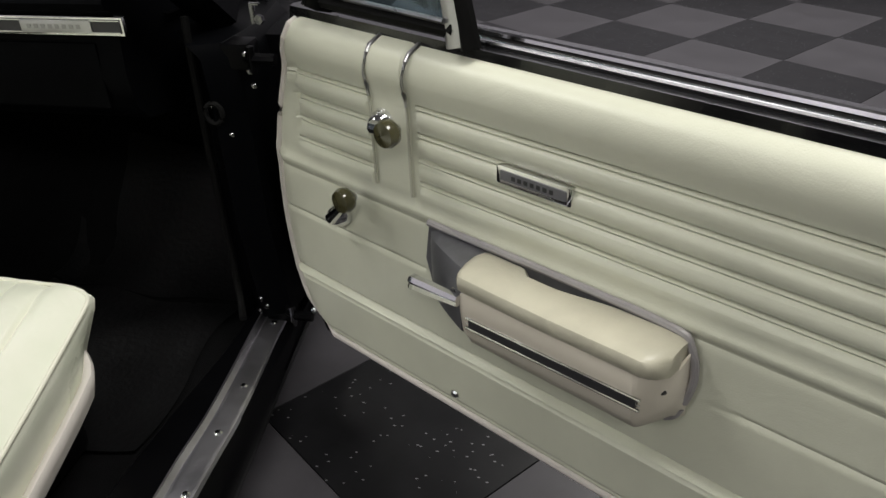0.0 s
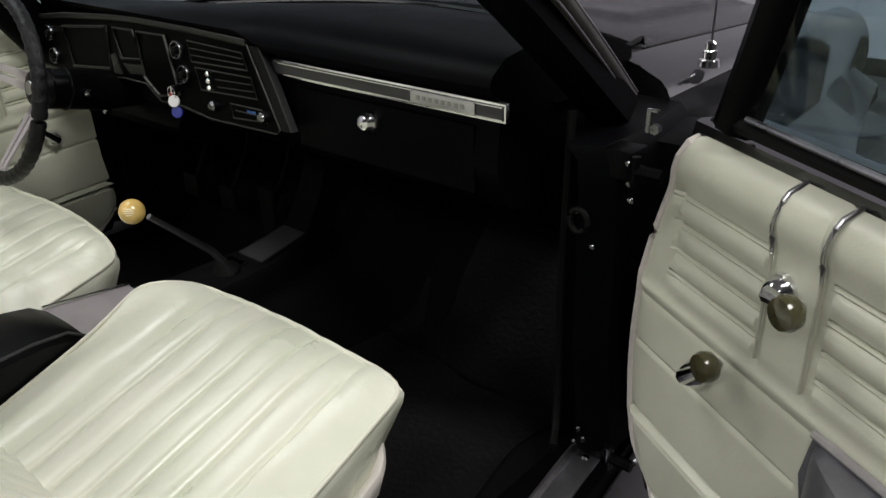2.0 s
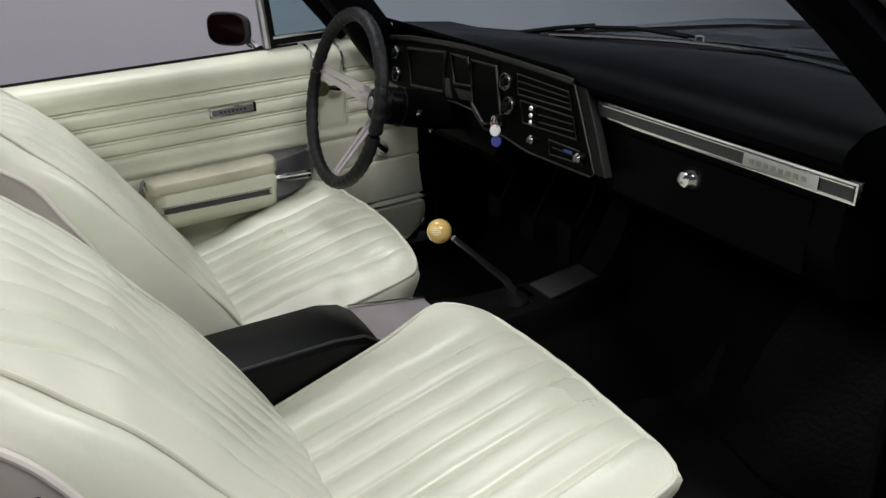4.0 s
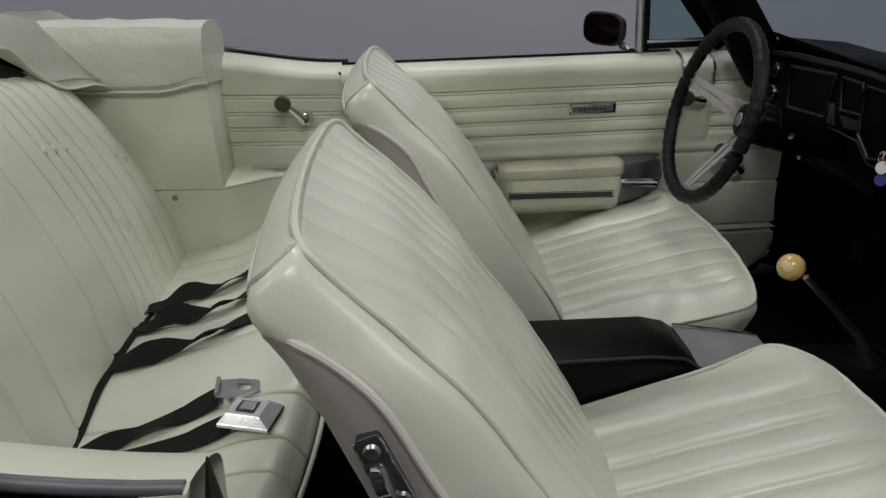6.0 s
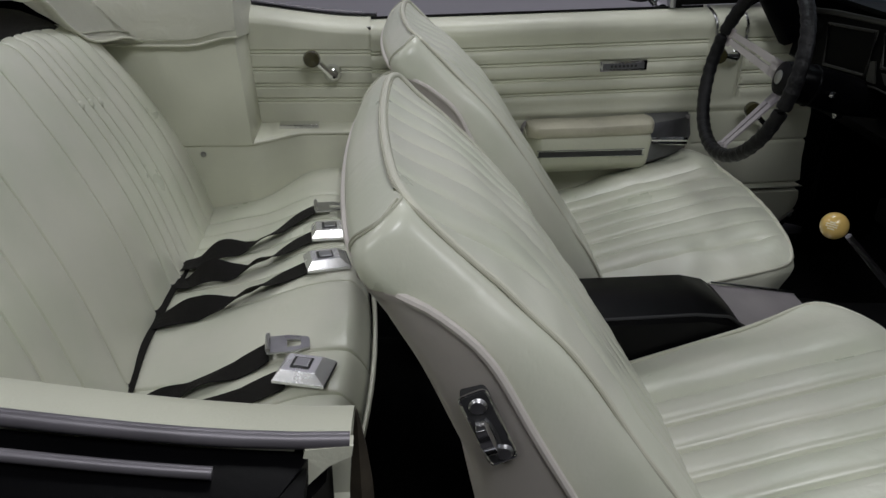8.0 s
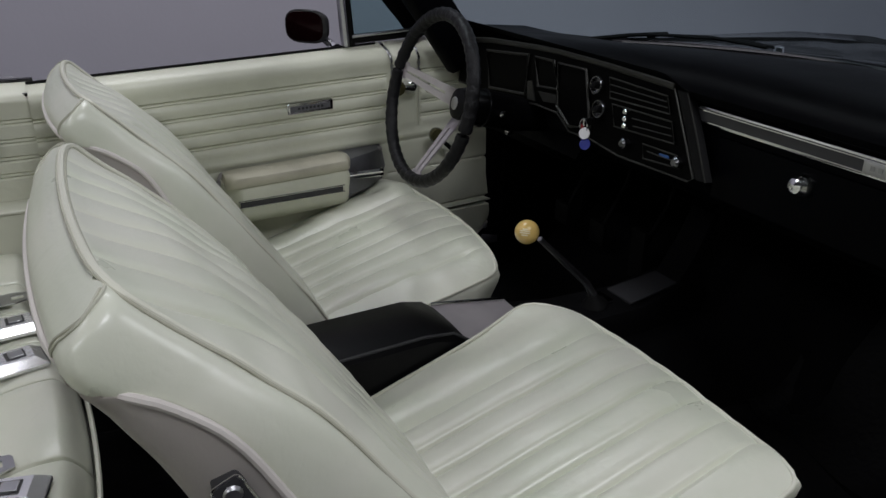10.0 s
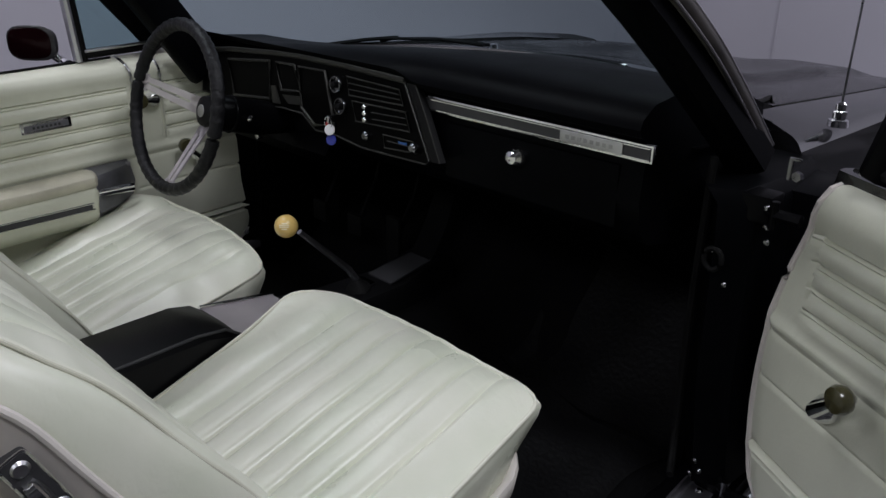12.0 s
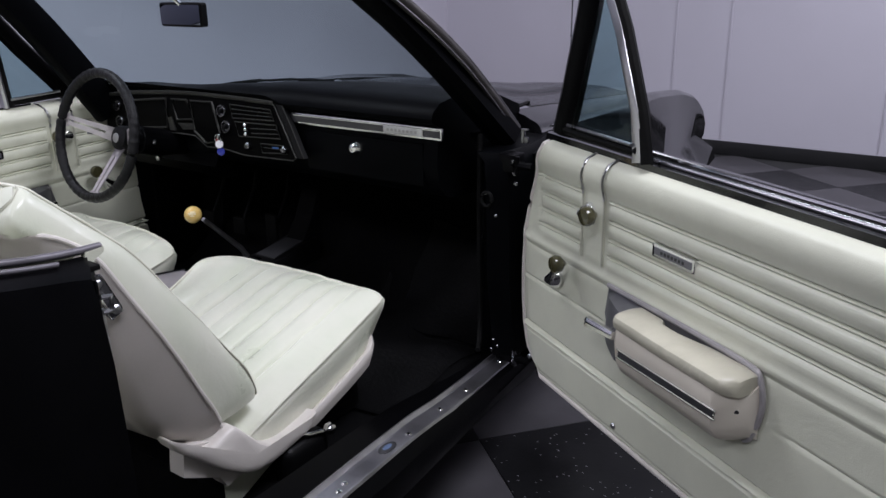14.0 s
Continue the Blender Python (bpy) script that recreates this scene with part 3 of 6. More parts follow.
    part("plate_inlay", box(0, 0, 0, 1, 1, 1, 0.02, fn=lambda p: fn(0.538 + p[0] * 0.104, 0.0072 + p[1] * 0.002, 0.755 + p[2] * 0.014)), GREY_PLATE, pl, "brushed grey inlay")
    for k in range(7):
        part("lettering", box(0, 0, 0, 1, 1, 1, 0, fn=lambda p, k=k: fn(0.508 + k * 0.010 + p[0] * 0.006, 0.0085 + p[1] * 0.001, 0.755 + p[2] * 0.006)), DARK_GREY, pl)
    # cranks
    chrome_crank(d, fn, 0.264, 0.772, 0.318, 0.782)
    chrome_crank(d, fn, 0.140, 0.578, 0.207, 0.642)
    fa = lambda u, w, z: fn(u - 0.022, w, z)
    # armrest with its base plate
    base_outline = [(0.372, 0.634), (0.362, 0.57), (0.380, 0.508), (0.43, 0.486), (0.60, 0.490), (0.760, 0.493), (0.783, 0.512), (0.798, 0.57), (0.790, 0.616), (0.768, 0.631), (0.6, 0.634)]
    bp = part("armrest_plate", loft([[fa(u, w, z if side > 0 else min(z, 0.622)) for u, z in base_outline] for w in (-0.004, 0.007)]), GREY_PLATE, d, "grey metal armrest backing plate")
    part("plate_trim", tube(smooth_path([Vector((u, 0.008, z if side > 0 else min(z, 0.618))) for u, z in ((0.372, 0.636), (0.6, 0.637), (0.768, 0.634), (0.798, 0.618), (0.808, 0.57), (0.793, 0.512), (0.778, 0.496))], 5), 0.0055, 8, fn=lambda p: fa(*p)), PLATE_RIM, bp, "pale rim of the plate")
    rings = []
    for u in frange(0.376, 0.490, 9):
        e = (u - 0.376) / 0.114
        k = 0.010 + 0.062 * e ** 0.7
        rings.append([(u, 0.004, 0.508 + 0.016 * (1 - e)), (u, k * 0.7, 0.510 + 0.014 * (1 - e)), (u, k, 0.530), (u, k, 0.604), (u, k * 0.8, 0.620), (u, 0.004, 0.630)])
    cup = part("handle_cup", loft(rings, fn=lambda p: fa(*p)), GREY_PLATE, d, "grey metal handle cup")
    rings = []
    for u in frange(0.478, 0.796, 40):
        e = max(0, min(1, (u - 0.478) / 0.016, (0.796 - u) / 0.022)) ** 0.5
        cut = (0.013 if side > 0 else 0.0) * sstep(0.556, 0.564, u) * (1 - sstep(0.600, 0.705, u))
        top = 0.631 - 0.005 * (1 - e) - 0.002 * math.exp(-((u - 0.63) / 0.1) ** 2)
        out = 0.056 + 0.027 * e
        rings.append([(u, 0.006 + cut, top - 0.020), (u, 0.006 + cut, top - 0.006), (u, 0.012 + cut, top), (u, out * 0.5, top + 0.001), (u, out - 0.011, top - 0.001), (u, out - 0.003, top - 0.005), (u, out, top - 0.012), (u, out - 0.001, top - 0.024), (u, out - 0.007, top - 0.031), (u, 0.010, top - 0.031)])
    part("armrest_pad", loft(rings, fn=lambda p: fa(*p)), VINYL_AGED, d, "aged cream vinyl armrest pad")
    rings = []
    for u in frange(0.484, 0.8015, 60):
        e = max(0, min(1, (u - 0.484) / 0.014)) ** 0.5
        b = max(0, (u - 0.764) / 0.0375)
        out = 0.066 + 0.010 * e - 0.058 * b ** 1.3
        zt = 0.602 + 0.014 * sstep(0.88, 0.98, b)
        zb = 0.496 + 0.010 * (1 - e) + 0.012 * b
        rings.append([(u, 0.004, zt), (u, max(0.006, out - 0.008), zt), (u, out, zt - 0.010), (u, out + 0.001, zt - 0.035), (u, out - 0.004, zb + 0.032), (u, max(0.006, out - 0.016), zb + 0.010), (u, max(0.005, out - 0.036), zb), (u, 0.004, zb)])
    body = part("armrest_body", loft(rings, fn=lambda p: fa(*p)), ARM_PLASTIC if side > 0 else VINYL, d, "pinkish cream plastic armrest body" if side > 0 else "ivory plastic armrest body")
    part("armrest_groove", box(0, 0, 0, 1, 1, 1, 0.01, fn=lambda p: fa(0.640 + p[0] * 0.262, 0.0750 + p[1] * 0.006, 0.556 + p[0] * 0.006 + p[2] * 0.012)), DARK_GREY, body)
    for dz, rr in ((0.008, 0.0022), (-0.008, 0.0022), (0.0, 0.0008)):
        part("groove_chrome", tube([(u, 0.0768, 0.556 + dz + (u - 0.640) * 0.023) for u in frange(0.504, 0.776, 6)], rr, 8, fn=lambda p: fa(*p)), CHROME, body)
    part("armrest_screw", lathe([(0.0, 0.002), (0.006, 0.0015), (0.008, 0)], fa(0.7875, 0.0415, 0.566), Vector(fn(1.0, 0.55, 0)) - Vector(fn(0, 0, 0)), 12), DARK_GREY, body)
    # inner handle
    bar = []
    for u, k in ((0.490, 0.8), (0.470, 0.9), (0.440, 1.0), (0.412, 1.05), (0.402, 1.1), (0.3985, 0.9), (0.397, 0.5)):
        c = (0.076, 0.583 - 0.05 * (0.49 - u))
        bar.append([(u, c[0] + a * k, c[1] + b * k) for a, b in ((-0.006, -0.006), (-0.004, -0.011), (0.004, -0.011), (0.009, -0.007), (0.0065, -0.001), (0.009, 0.004), (0.005, 0.010), (-0.004, 0.010), (-0.006, 0.006))])
    hd = part("door_handle", loft(bar, fn=lambda p: fa(*p)), CHROME, d, "chrome inner door handle")
    part("handle_boss", lathe([(0.012, 0), (0.012, 0.045), (0.009, 0.052), (0, 0.054)], fa(0.474, 0.014, 0.582), Vector(fn(0, 1, 0)) - Vector(fn(0, 0, 0)), 14), CHROME, hd)
    for u, z in ((0.385, 0.318), (0.02, 0.322), (0.78, 0.318)):
        part("panel_screw", lathe([(0.0, 0.004), (0.005, 0.0035), (0.0075, 0.0)], fn(u, 0.002, z), Vector(fn(0, 1, 0)) - Vector(fn(0, 0, 0)), 12), STEEL, d)
    # quarter light
    zt = 1.33
    fu = (0.122, 0.146, 0.182, 0.215) if side > 0 else (0.205, 0.250, 0.338, 0.432)
    pu = (0.404, 0.382, 0.308, 0.190) if side > 0 else (0.420, 0.424, 0.430, 0.440)
    near = 0.036 if side > 0 else 0.0
    hs = tuple(w + near for w in (-0.05, -0.052, -0.058, -0.066))
    zs4 = (0.915, 1.0, 1.15, zt)
    ql = part("vent_frame", tube([fn(u, w, z) for u, w, z in zip(fu, hs, zs4)], 0.016, 8, flat=(0.018, 0.028)), BLACK_SATIN, d, "black quarter light frame")
    part("vent_chrome", tube([fn(u - 0.022, w + 0.008, z) for u, w, z in zip(fu, hs, zs4)], 0.005, 8), STEEL if side > 0 else BLACK_SATIN, ql)
    part("vent_post", tube([fn(u, w + 0.005, z - 0.01 * (z < 0.92)) for u, w, z in zip(pu, hs, zs4)], 0.012, 8, flat=(0.010, 0.017)), STEEL, ql, "bright steel quarter light post")
    seal_u = 0.019 if side > 0 else -0.016
    part("vent_seal", tube([fn(u + seal_u, w + 0.003, z - 0.01 * (z < 0.92)) for u, w, z in zip(pu, hs, zs4)], 0.008, 8, flat=(0.010, 0.014)), RUBBER, ql)
    part("vent_sill", tube([fn(fu[0] - 0.02, near - 0.048, 0.926), fn(pu[0] - 0.005, near - 0.046, 0.926)], 0.008, 8, flat=(0.012, 0.012)), RUBBER, ql)
    part("vent_sill_chrome", tube([fn(fu[0] + 0.035, near - 0.036, 0.940), fn(pu[0] - 0.015, near - 0.034, 0.938)], 0.004, 8), STEEL, ql)
    g = bmesh.new()
    loft([[fn(u, w + near + o, z) for u, w, z in ((fu[0] + 0.012, -0.050, 0.925), (pu[0] - 0.005, -0.047, 0.925), (pu[2], -0.055, 1.15), (pu[3] - 0.002, -0.067, zt), (fu[3] + 0.004, -0.067, zt - 0.004), (fu[2] + 0.005, -0.06, 1.15))] for o in (-0.002, 0.002)], bm=g)
    gl = part("vent_glass", g, GLASS, ql, "tinted quarter light glass", smooth=False)
    gl.visible_shadow = False
    return d


make_door(right_door, 1)
make_door(left_door, -1)

# ---------------------------------------------------------------- bucket seats
PLEATS = 6


def pleat_cols(half, n=PLEATS):
    """Places across a pleated insert, close together at its seams, and how deep each lies under the crown of its pleat."""
    step = 2 * half / n
    cols = []
    for k in range(n):
        for e in (0.0, 0.0016, 0.0034, 0.007, 0.013, step * 0.36, step * 0.5):
            cols.append(-half + k * step + e)
            if e:
                cols.append(-half + (k + 1) * step - e)
    cols = sorted(set(round(c, 5) for c in cols + [half]))
    return cols


def seam_dip(x, half, n=PLEATS, crease=0.0052, puff=0.0066):
    """Depth of the stitched valleys: a narrow crease between padded pleats."""
    if abs(x) > half + 0.02:
        return 0.0
    step = 2 * half / n
    e = abs((x + half) / step - round((x + half) / step)) * step if abs(x) <= half else abs(x) - half
    return -crease * math.exp(-(e / 0.0034) ** 2) - puff * max(0, 1 - e / (step * 0.5)) ** 3.0


HW, CUSH_HALF, CUSH_MID = 0.291, 0.176, 0.030


def cushion_top(x, v, seed=0.0):
    """Height of the cushion at x off its middle and v from its front (0) to its back (1)."""
    side = sstep(0.19, 0.29, abs(x))
    z = 0.556 - (0.132 + 0.034 * side) * v
    z += 0.010 * sstep(0.170, 0.225, abs(x - CUSH_MID * 0.6)) * (1 - 0.6 * v)
    z -= 0.008 * math.exp(-((v - 0.75) / 0.25) ** 2) * (1 - (x / 0.29) ** 2)
    z += seam_dip(x - CUSH_MID, CUSH_HALF) * (0.22 + 0.78 * sstep(0.0, 0.14, v))
    loose = 0.25 + 0.75 * sstep(0.10, 0.2, abs(x - CUSH_MID))
    z += 0.004 * noise.noise((x * 9, v * 4, 3.3 + seed)) + 0.0026 * noise.noise((x * 24, v * 9, 1.3 + seed)) * loose
    z += 0.007 * seed * noise.noise((x * 12 + v * 6, v * 7 - x * 5, 8.1)) * loose
    z -= 0.0022 * max(0, noise.noise((x * 26 + v * 4, v * 13, 5.7 + seed))) * loose
    z -= 0.037 * seed * max(0, (x - 0.06) / 0.23) ** 1.8 * (1 - sstep(0.0, 0.65, v))
    ef = max(0, (0.17 - v) / 0.17)
    ex = abs(x) / HW
    z -= 0.028 * ((ex ** 3.6) ** 4 + (0.80 * ef ** 2.2) ** 4) ** 0.25
    return z


def relax(pts, times):
    """Evens out kinks of a line, its ends held."""
    P = [Vector(p) for p in pts]
    for _ in range(times):
        P = P[:1] + [(a + b * 2 + c) / 4 for a, b, c in zip(P, P[1:], P[2:])] + P[-1:]
    return P


# the backrest in side view: front piping, shell edge and back, from the bottom to the crest
BACK = (
    (0.00, (-0.786, 0.452), (-0.893, 0.452), (-0.962, 0.440), 0.270, 0.288),
    (0.05, (-0.792, 0.478), (-0.905, 0.478), (-1.006, 0.466), 0.279, 0.296),
    (0.16, (-0.822, 0.536), (-0.935, 0.535), (-1.055, 0.530), 0.282, 0.303),
    (0.35, (-0.897, 0.652), (-0.990, 0.645), (-1.088, 0.640), 0.281, 0.307),
    (0.52, (-0.966, 0.750), (-1.034, 0.728), (-1.100, 0.712), 0.278, 0.306),
    (0.66, (-1.022, 0.828), (-1.070, 0.796), (-1.128, 0.782), 0.273, 0.304),
    (0.76, (-1.066, 0.872), (-1.098, 0.842), (-1.152, 0.834), 0.268, 0.300),
    (0.86, (-1.106, 0.910), (-1.140, 0.874), (-1.178, 0.874), 0.262, 0.292),
    (0.94, (-1.141, 0.944), (-1.178, 0.902), (-1.206, 0.908), 0.257, 0.288),
    (0.985, (-1.160, 0.963), (-1.190, 0.934), (-1.204, 0.934), 0.251, 0.280),
    (1.00, (-1.167, 0.967), (-1.180, 0.960), (-1.184, 0.957), 0.246, 0.262),
)
BACK_HALF, BACK_MID = 0.165, 0.020


def back_at(h):
    """Front, shell edge and rear of the backrest's side, with its half widths at the piping and at the shell, at h of its height."""
    for i in range(len(BACK) - 1):
        if h <= BACK[i + 1][0] or i == len(BACK) - 2:
            P = [BACK[max(0, min(len(BACK) - 1, i + k))] for k in (-1, 0, 1, 2)]
            t = (h - P[1][0]) / (P[2][0] - P[1][0])
            tang = lambda a, b, f: (f(b) - f(a)) / max(1e-6, b[0] - a[0])
            gap = P[2][0] - P[1][0]

            def mix(f):
                m0 = tang(P[0], P[2], f) * gap
                m1 = tang(P[1], P[3], f) * gap
                return (2 * t ** 3 - 3 * t ** 2 + 1) * f(P[1]) + (t ** 3 - 2 * t ** 2 + t) * m0 + (3 * t ** 2 - 2 * t ** 3) * f(P[2]) + (t ** 3 - t ** 2) * m1
            pts = [Vector((0, mix(lambda p, k=k: p[k][0]), mix(lambda p, k=k: p[k][1]))) for k in (1, 2, 3)]
            return (*pts, mix(lambda p: p[4]), mix(lambda p: p[5]))


def make_seat(cx, cushion_move=(0, 0, 0), back_move=(0, 0, 0)):
    s = thing("bucket_seat", (cx, -0.62, 0.22), "ivory pleated vinyl bucket seat with hard plastic shell", "car seat", "front bucket seats")
    seed = 0.0 if cx > 0 else 1.0
    y0, y1 = -0.366, -0.90
    us = sorted(set(frange(-HW, HW, 33) + [CUSH_MID + c for c in pleat_cols(CUSH_HALF)] + [-0.287, -0.280, 0.280, 0.287]))
    vs = sorted(set(frange(0, 1, 26) + [0.012, 0.03, 0.06, 0.10]))

    def top(x, v):
        corner = (0.012 if x > 0 else 0.050) * max(0, (abs(x) - 0.15) / 0.14) ** 2.6 * (1 - sstep(0, 0.35, v))
        return Vector((cx + x, y0 + (y1 - y0) * v - corner - (0.012 if x > 0 else 0.022) * (x / HW) ** 2 * (1 - v), cushion_top(x, v, seed)))
    bm = bmesh.new()
    rows = [[bm.verts.new(top(x, v)) for x in us] for v in vs]
    for a, b in zip(rows, rows[1:]):
        for i in range(len(us) - 1):
            bm.faces.new((a[i], a[i + 1], b[i + 1], b[i]))
    loop = [rows[k][0] for k in range(len(vs) - 1, 0, -1)] + rows[0] + [rows[k][-1] for k in range(1, len(vs))]

    def outward(p):
        return Vector((p.x - cx, (p.y + 0.62) * 0.8, 0)).normalized()

    def lead(p):
        return sstep(-0.46, -0.39, p.y)
    prev = loop
    # the upholstered sides fall to the plastic skirt, drawn in under the front edge
    for dz, out in ((-0.006, 0.003), (-0.024, 0.003), (-0.050, -0.001), (-0.080, -0.006), (-0.125, -0.012)):
        cur = [bm.verts.new(v.co + outward(v.co) * (out - 0.030 * lead(v.co) * max(0, -0.010 - dz) / 0.115 + 0.002 * noise.noise(v.co * 14)) + Vector((0, 0, dz))) for v in loop]
        for i in range(len(loop) - 1):
            bm.faces.new((prev[i], prev[i + 1], cur[i + 1], cur[i]))
        prev = cur
    edge = [v.co.copy() for v in loop]
    line = [p for p in edge[::2]]
    moved = [part("seat_cushion", bm, VINYL_SEAT, s, "ivory vinyl cushion with lengthwise pleats")]
    moved.append(part("cushion_piping", tube([p + Vector((0, 0, 0.0005)) + outward(p) * 0.003 for p in relax(line, 3) if p.y > -0.850], 0.0036, 8), PIPING, s))
    sk = []
    for off, dz in ((-0.016, -0.112), (-0.006, -0.094), (0.004, -0.087), (0.009, -0.087), (0.012, -0.093), (0.010, -0.108), (0.004, -0.130), (-0.004, -0.132)):
        sk.append([p + outward(p) * (off - 0.026 * lead(p)) + Vector((0, 0, dz + 0.004 * sstep(-0.52, -0.40, p.y))) for p in relax(line, 10) if p.y > -0.700])
    moved.append(part("seat_skirt", loft([list(r) for r in zip(*sk)]), PLASTIC_IVORY, s, "ivory plastic seat base skirt"))
    moved.append(part("seat_base", box(cx, -0.64, 0.305, 0.46, 0.44, 0.13, 0.02), BLACK_PLASTIC, s))

    # backrest: rings round the padding, from the bottom to the crest
    hs = sorted(set(frange(0, 1, 44) + [0.01, 0.02, 0.965, 0.98, 0.985, 0.992, 0.996]))
    pcols = pleat_cols(BACK_HALF)

    def lean(p):
        return Vector((cx + p.x, p.y, p.z + 0.045 * (p.x - 0.24)))

    def ring(h, grow=0.0):
        """Points round the padding at h: the front from left to right, the right side, the back and the left side."""
        F, R, B, wf, wm = back_at(h)
        fwd = (F - B)
        D = fwd.length
        fwd.normalize()
        dR = max(0.1 * D, min(0.85 * D, (R - B).dot(fwd)))
        fan = 1 + 0.22 * sstep(0.72, 1.0, h)
        xs = [-wf + (BACK_MID - BACK_HALF * fan + wf) * k / 9 for k in range(9)] + [BACK_MID + c * fan for c in pcols] + [wf - (wf - BACK_MID - BACK_HALF * fan) * k / 9 for k in range(8, -1, -1)]
        end = sstep(0.0, 0.10, h) * (1 - sstep(0.84, 1.0, h))
        bow = 0.013 * sstep(0.78, 1.0, h)
        out = []
        for x in xs:
            q = x / wf
            d = D + 0.021 * (1 - abs(q) ** 2.6) * end + seam_dip((x - BACK_MID) / fan, BACK_HALF) * (0.45 + 0.55 * end)
            d -= 0.009 * end * math.exp(-((h - 0.33) / 0.28) ** 2) * math.exp(-((x - BACK_MID) / 0.16) ** 2)
            d += (0.004 * noise.noise((x * 8, h * 5, 7.1 + cx)) + 0.0026 * noise.noise((x * 22, h * 15, 2.1 + cx)) * sstep(0.12, 0.18, abs(x - BACK_MID))) * end
            d += 0.0038 * noise.noise((x * 13 + h * 4, h * 11, 5.5 + cx)) * end
            out.append(Vector((x, 0, 0)) + B + fwd * (d + grow))
        side = []
        for k in range(1, 9):
            a = k / 8 * math.pi / 2
            x = wf + (wm - wf) * math.sin(a) ** 0.9
            d = dR + (D - dR) * math.cos(a)
            side.append((x, d + 0.003 * noise.noise((h * 9, a * 3, 4.4 + cx)) * end))
        for k in range(1, 7):
            a = k / 6 * math.pi / 2
            side.append((wm - 0.034 * (1 - math.cos(a)) ** 1.1, dR * (1 - math.sin(a))))
        back = [(x, -(0.010 - 0.007 * sstep(0.75, 0.90, h)) * (1 - 0.6 * sstep(0.94, 1.0, h)) * (1 - (x / (wm - 0.034)) ** 2)) for x in frange(wm - 0.05, -wm + 0.05, 15)]
        for x, d in side + back + [(-x, d) for x, d in side[::-1]]:
            n = Vector((x, 0, 0)).normalized() if abs(x) > wf else Vector((0, 0, 0))
            out.append(Vector((x, 0, 0)) + n * grow + B + fwd * (d - (grow if d < 0.3 * dR else 0)))
        return [lean(p - Vector((0, bow * max(0, 1 - (p.x / wf) ** 2), 0))) for p in out]
    nf = 18 + len(pcols)
    rings = [ring(h) for h in hs]
    moved_b = [part("seat_back", loft(rings), VINYL_SEAT, s, "ivory vinyl backrest with pleated middle")]
    right = [ring(h, 0.0012)[nf - 1] for h in hs[1:-3]]
    left = [ring(h, 0.0012)[0] for h in hs[1:-3]]
    F, R, B, wf, wm = back_at(0.997)
    crown = [lean(Vector((x, 0, 0)) + F + Vector((0, -0.002 - 0.013 * (1 - (x / wf) ** 2), 0.0020))) for x in frange(wf - 0.02, -wf + 0.02, 24)]
    moved_b.append(part("back_piping", tube(relax(smooth_path(right + crown + left[::-1], 2), 12), 0.0038, 8), PIPING, s))
    # thin darker lines stand in for the shaded gap along the piping
    for dx in (0.0052, -0.0048):
        near = [p + Vector((-dx, -0.0008, 0.0004)) for p in right]
        far = [p + Vector((dx, -0.0008, 0.0004)) for p in left]
        over = [p + Vector((0, dx * 0.8, -dx * 0.4 - 0.0016)) for p in crown]
        moved_b.append(part("piping_seam", tube(relax(smooth_path(near + over + far[::-1], 2), 12), 0.0015, 6), SEAM_SHADE_DIRT, s))
    # the double seam from each upper corner back to the shell
    tree = BVHTree.FromPolygons([v.co for v in moved_b[0].data.vertices], [list(f.vertices) for f in moved_b[0].data.polygons])
    for sx in (1, -1):
        guide = smooth_path([Vector((cx + sx * x, y, z - (0.022 if sx < 0 else 0))) for x, y, z in ((0.246, -1.169, 0.972), (0.268, -1.185, 0.966), (0.262, -1.199, 0.950), (0.240, -1.213, 0.925), (0.220, -1.216, 0.900))], 5)
        for off in (-0.0045, 0.0045):
            pts = []
            for g in guide:
                at, nor, _, _ = tree.find_nearest(g + Vector((0, off * 0.5, off * 0.87)))
                pts.append(at + nor * 0.0006)
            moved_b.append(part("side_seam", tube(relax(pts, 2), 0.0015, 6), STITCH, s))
    # hard shell over the lower sides and the back
    shell, rim_r, rim_l = [], [], []
    nb = 14 + 15 + 14
    for h in [h for h in hs if h <= 0.962]:
        full = ring(h, 0.0055 - 0.0045 * sstep(0.80, 0.95, h))[nf:]
        k0 = 7 + 8 * sstep(0.885, 0.962, h)
        r = []
        for k in frange(k0, nb - 1 - k0, nb - 14):
            i = min(nb - 2, int(k))
            r.append(full[i].lerp(full[i + 1], k - i))
        if h == hs[0]:
            r = [p + Vector((0, 0, -0.010)) for p in r]
        shell.append(r)
        rim_r.append(r[0])
        rim_l.append(r[-1])
    bm = loft(shell, closed=False, caps=False)
    bmesh.ops.solidify(bm, geom=bm.faces[:], thickness=0.005)
    moved_b.append(part("seat_shell", bm, PLASTIC_IVORY, s, "ivory plastic backrest shell"))
    moved_b.append(part("shell_rim", tube(relax(rim_r + shell[-1][1:-1] + rim_l[::-1], 2), 0.0042, 8), PLASTIC_IVORY, s))
    # hinge cover at the outer rear corner
    sgn = 1 if cx > 0 else -1
    outline = [Vector((0, y, z)) for y, z in ((-0.655, 0.366), (-0.700, 0.356), (-0.767, 0.353), (-0.812, 0.371), (-0.851, 0.413), (-0.876, 0.441), (-0.893, 0.442), (-0.926, 0.431), (-0.958, 0.434), (-0.990, 0.456), (-1.018, 0.484), (-1.012, 0.460), (-0.976, 0.424), (-0.914, 0.364), (-0.850, 0.324), (-0.787, 0.318), (-0.738, 0.326), (-0.680, 0.338))]
    outline = smooth_path(outline + outline[:1], 4)[:-1]
    mid = Vector((0, -0.84, 0.365))
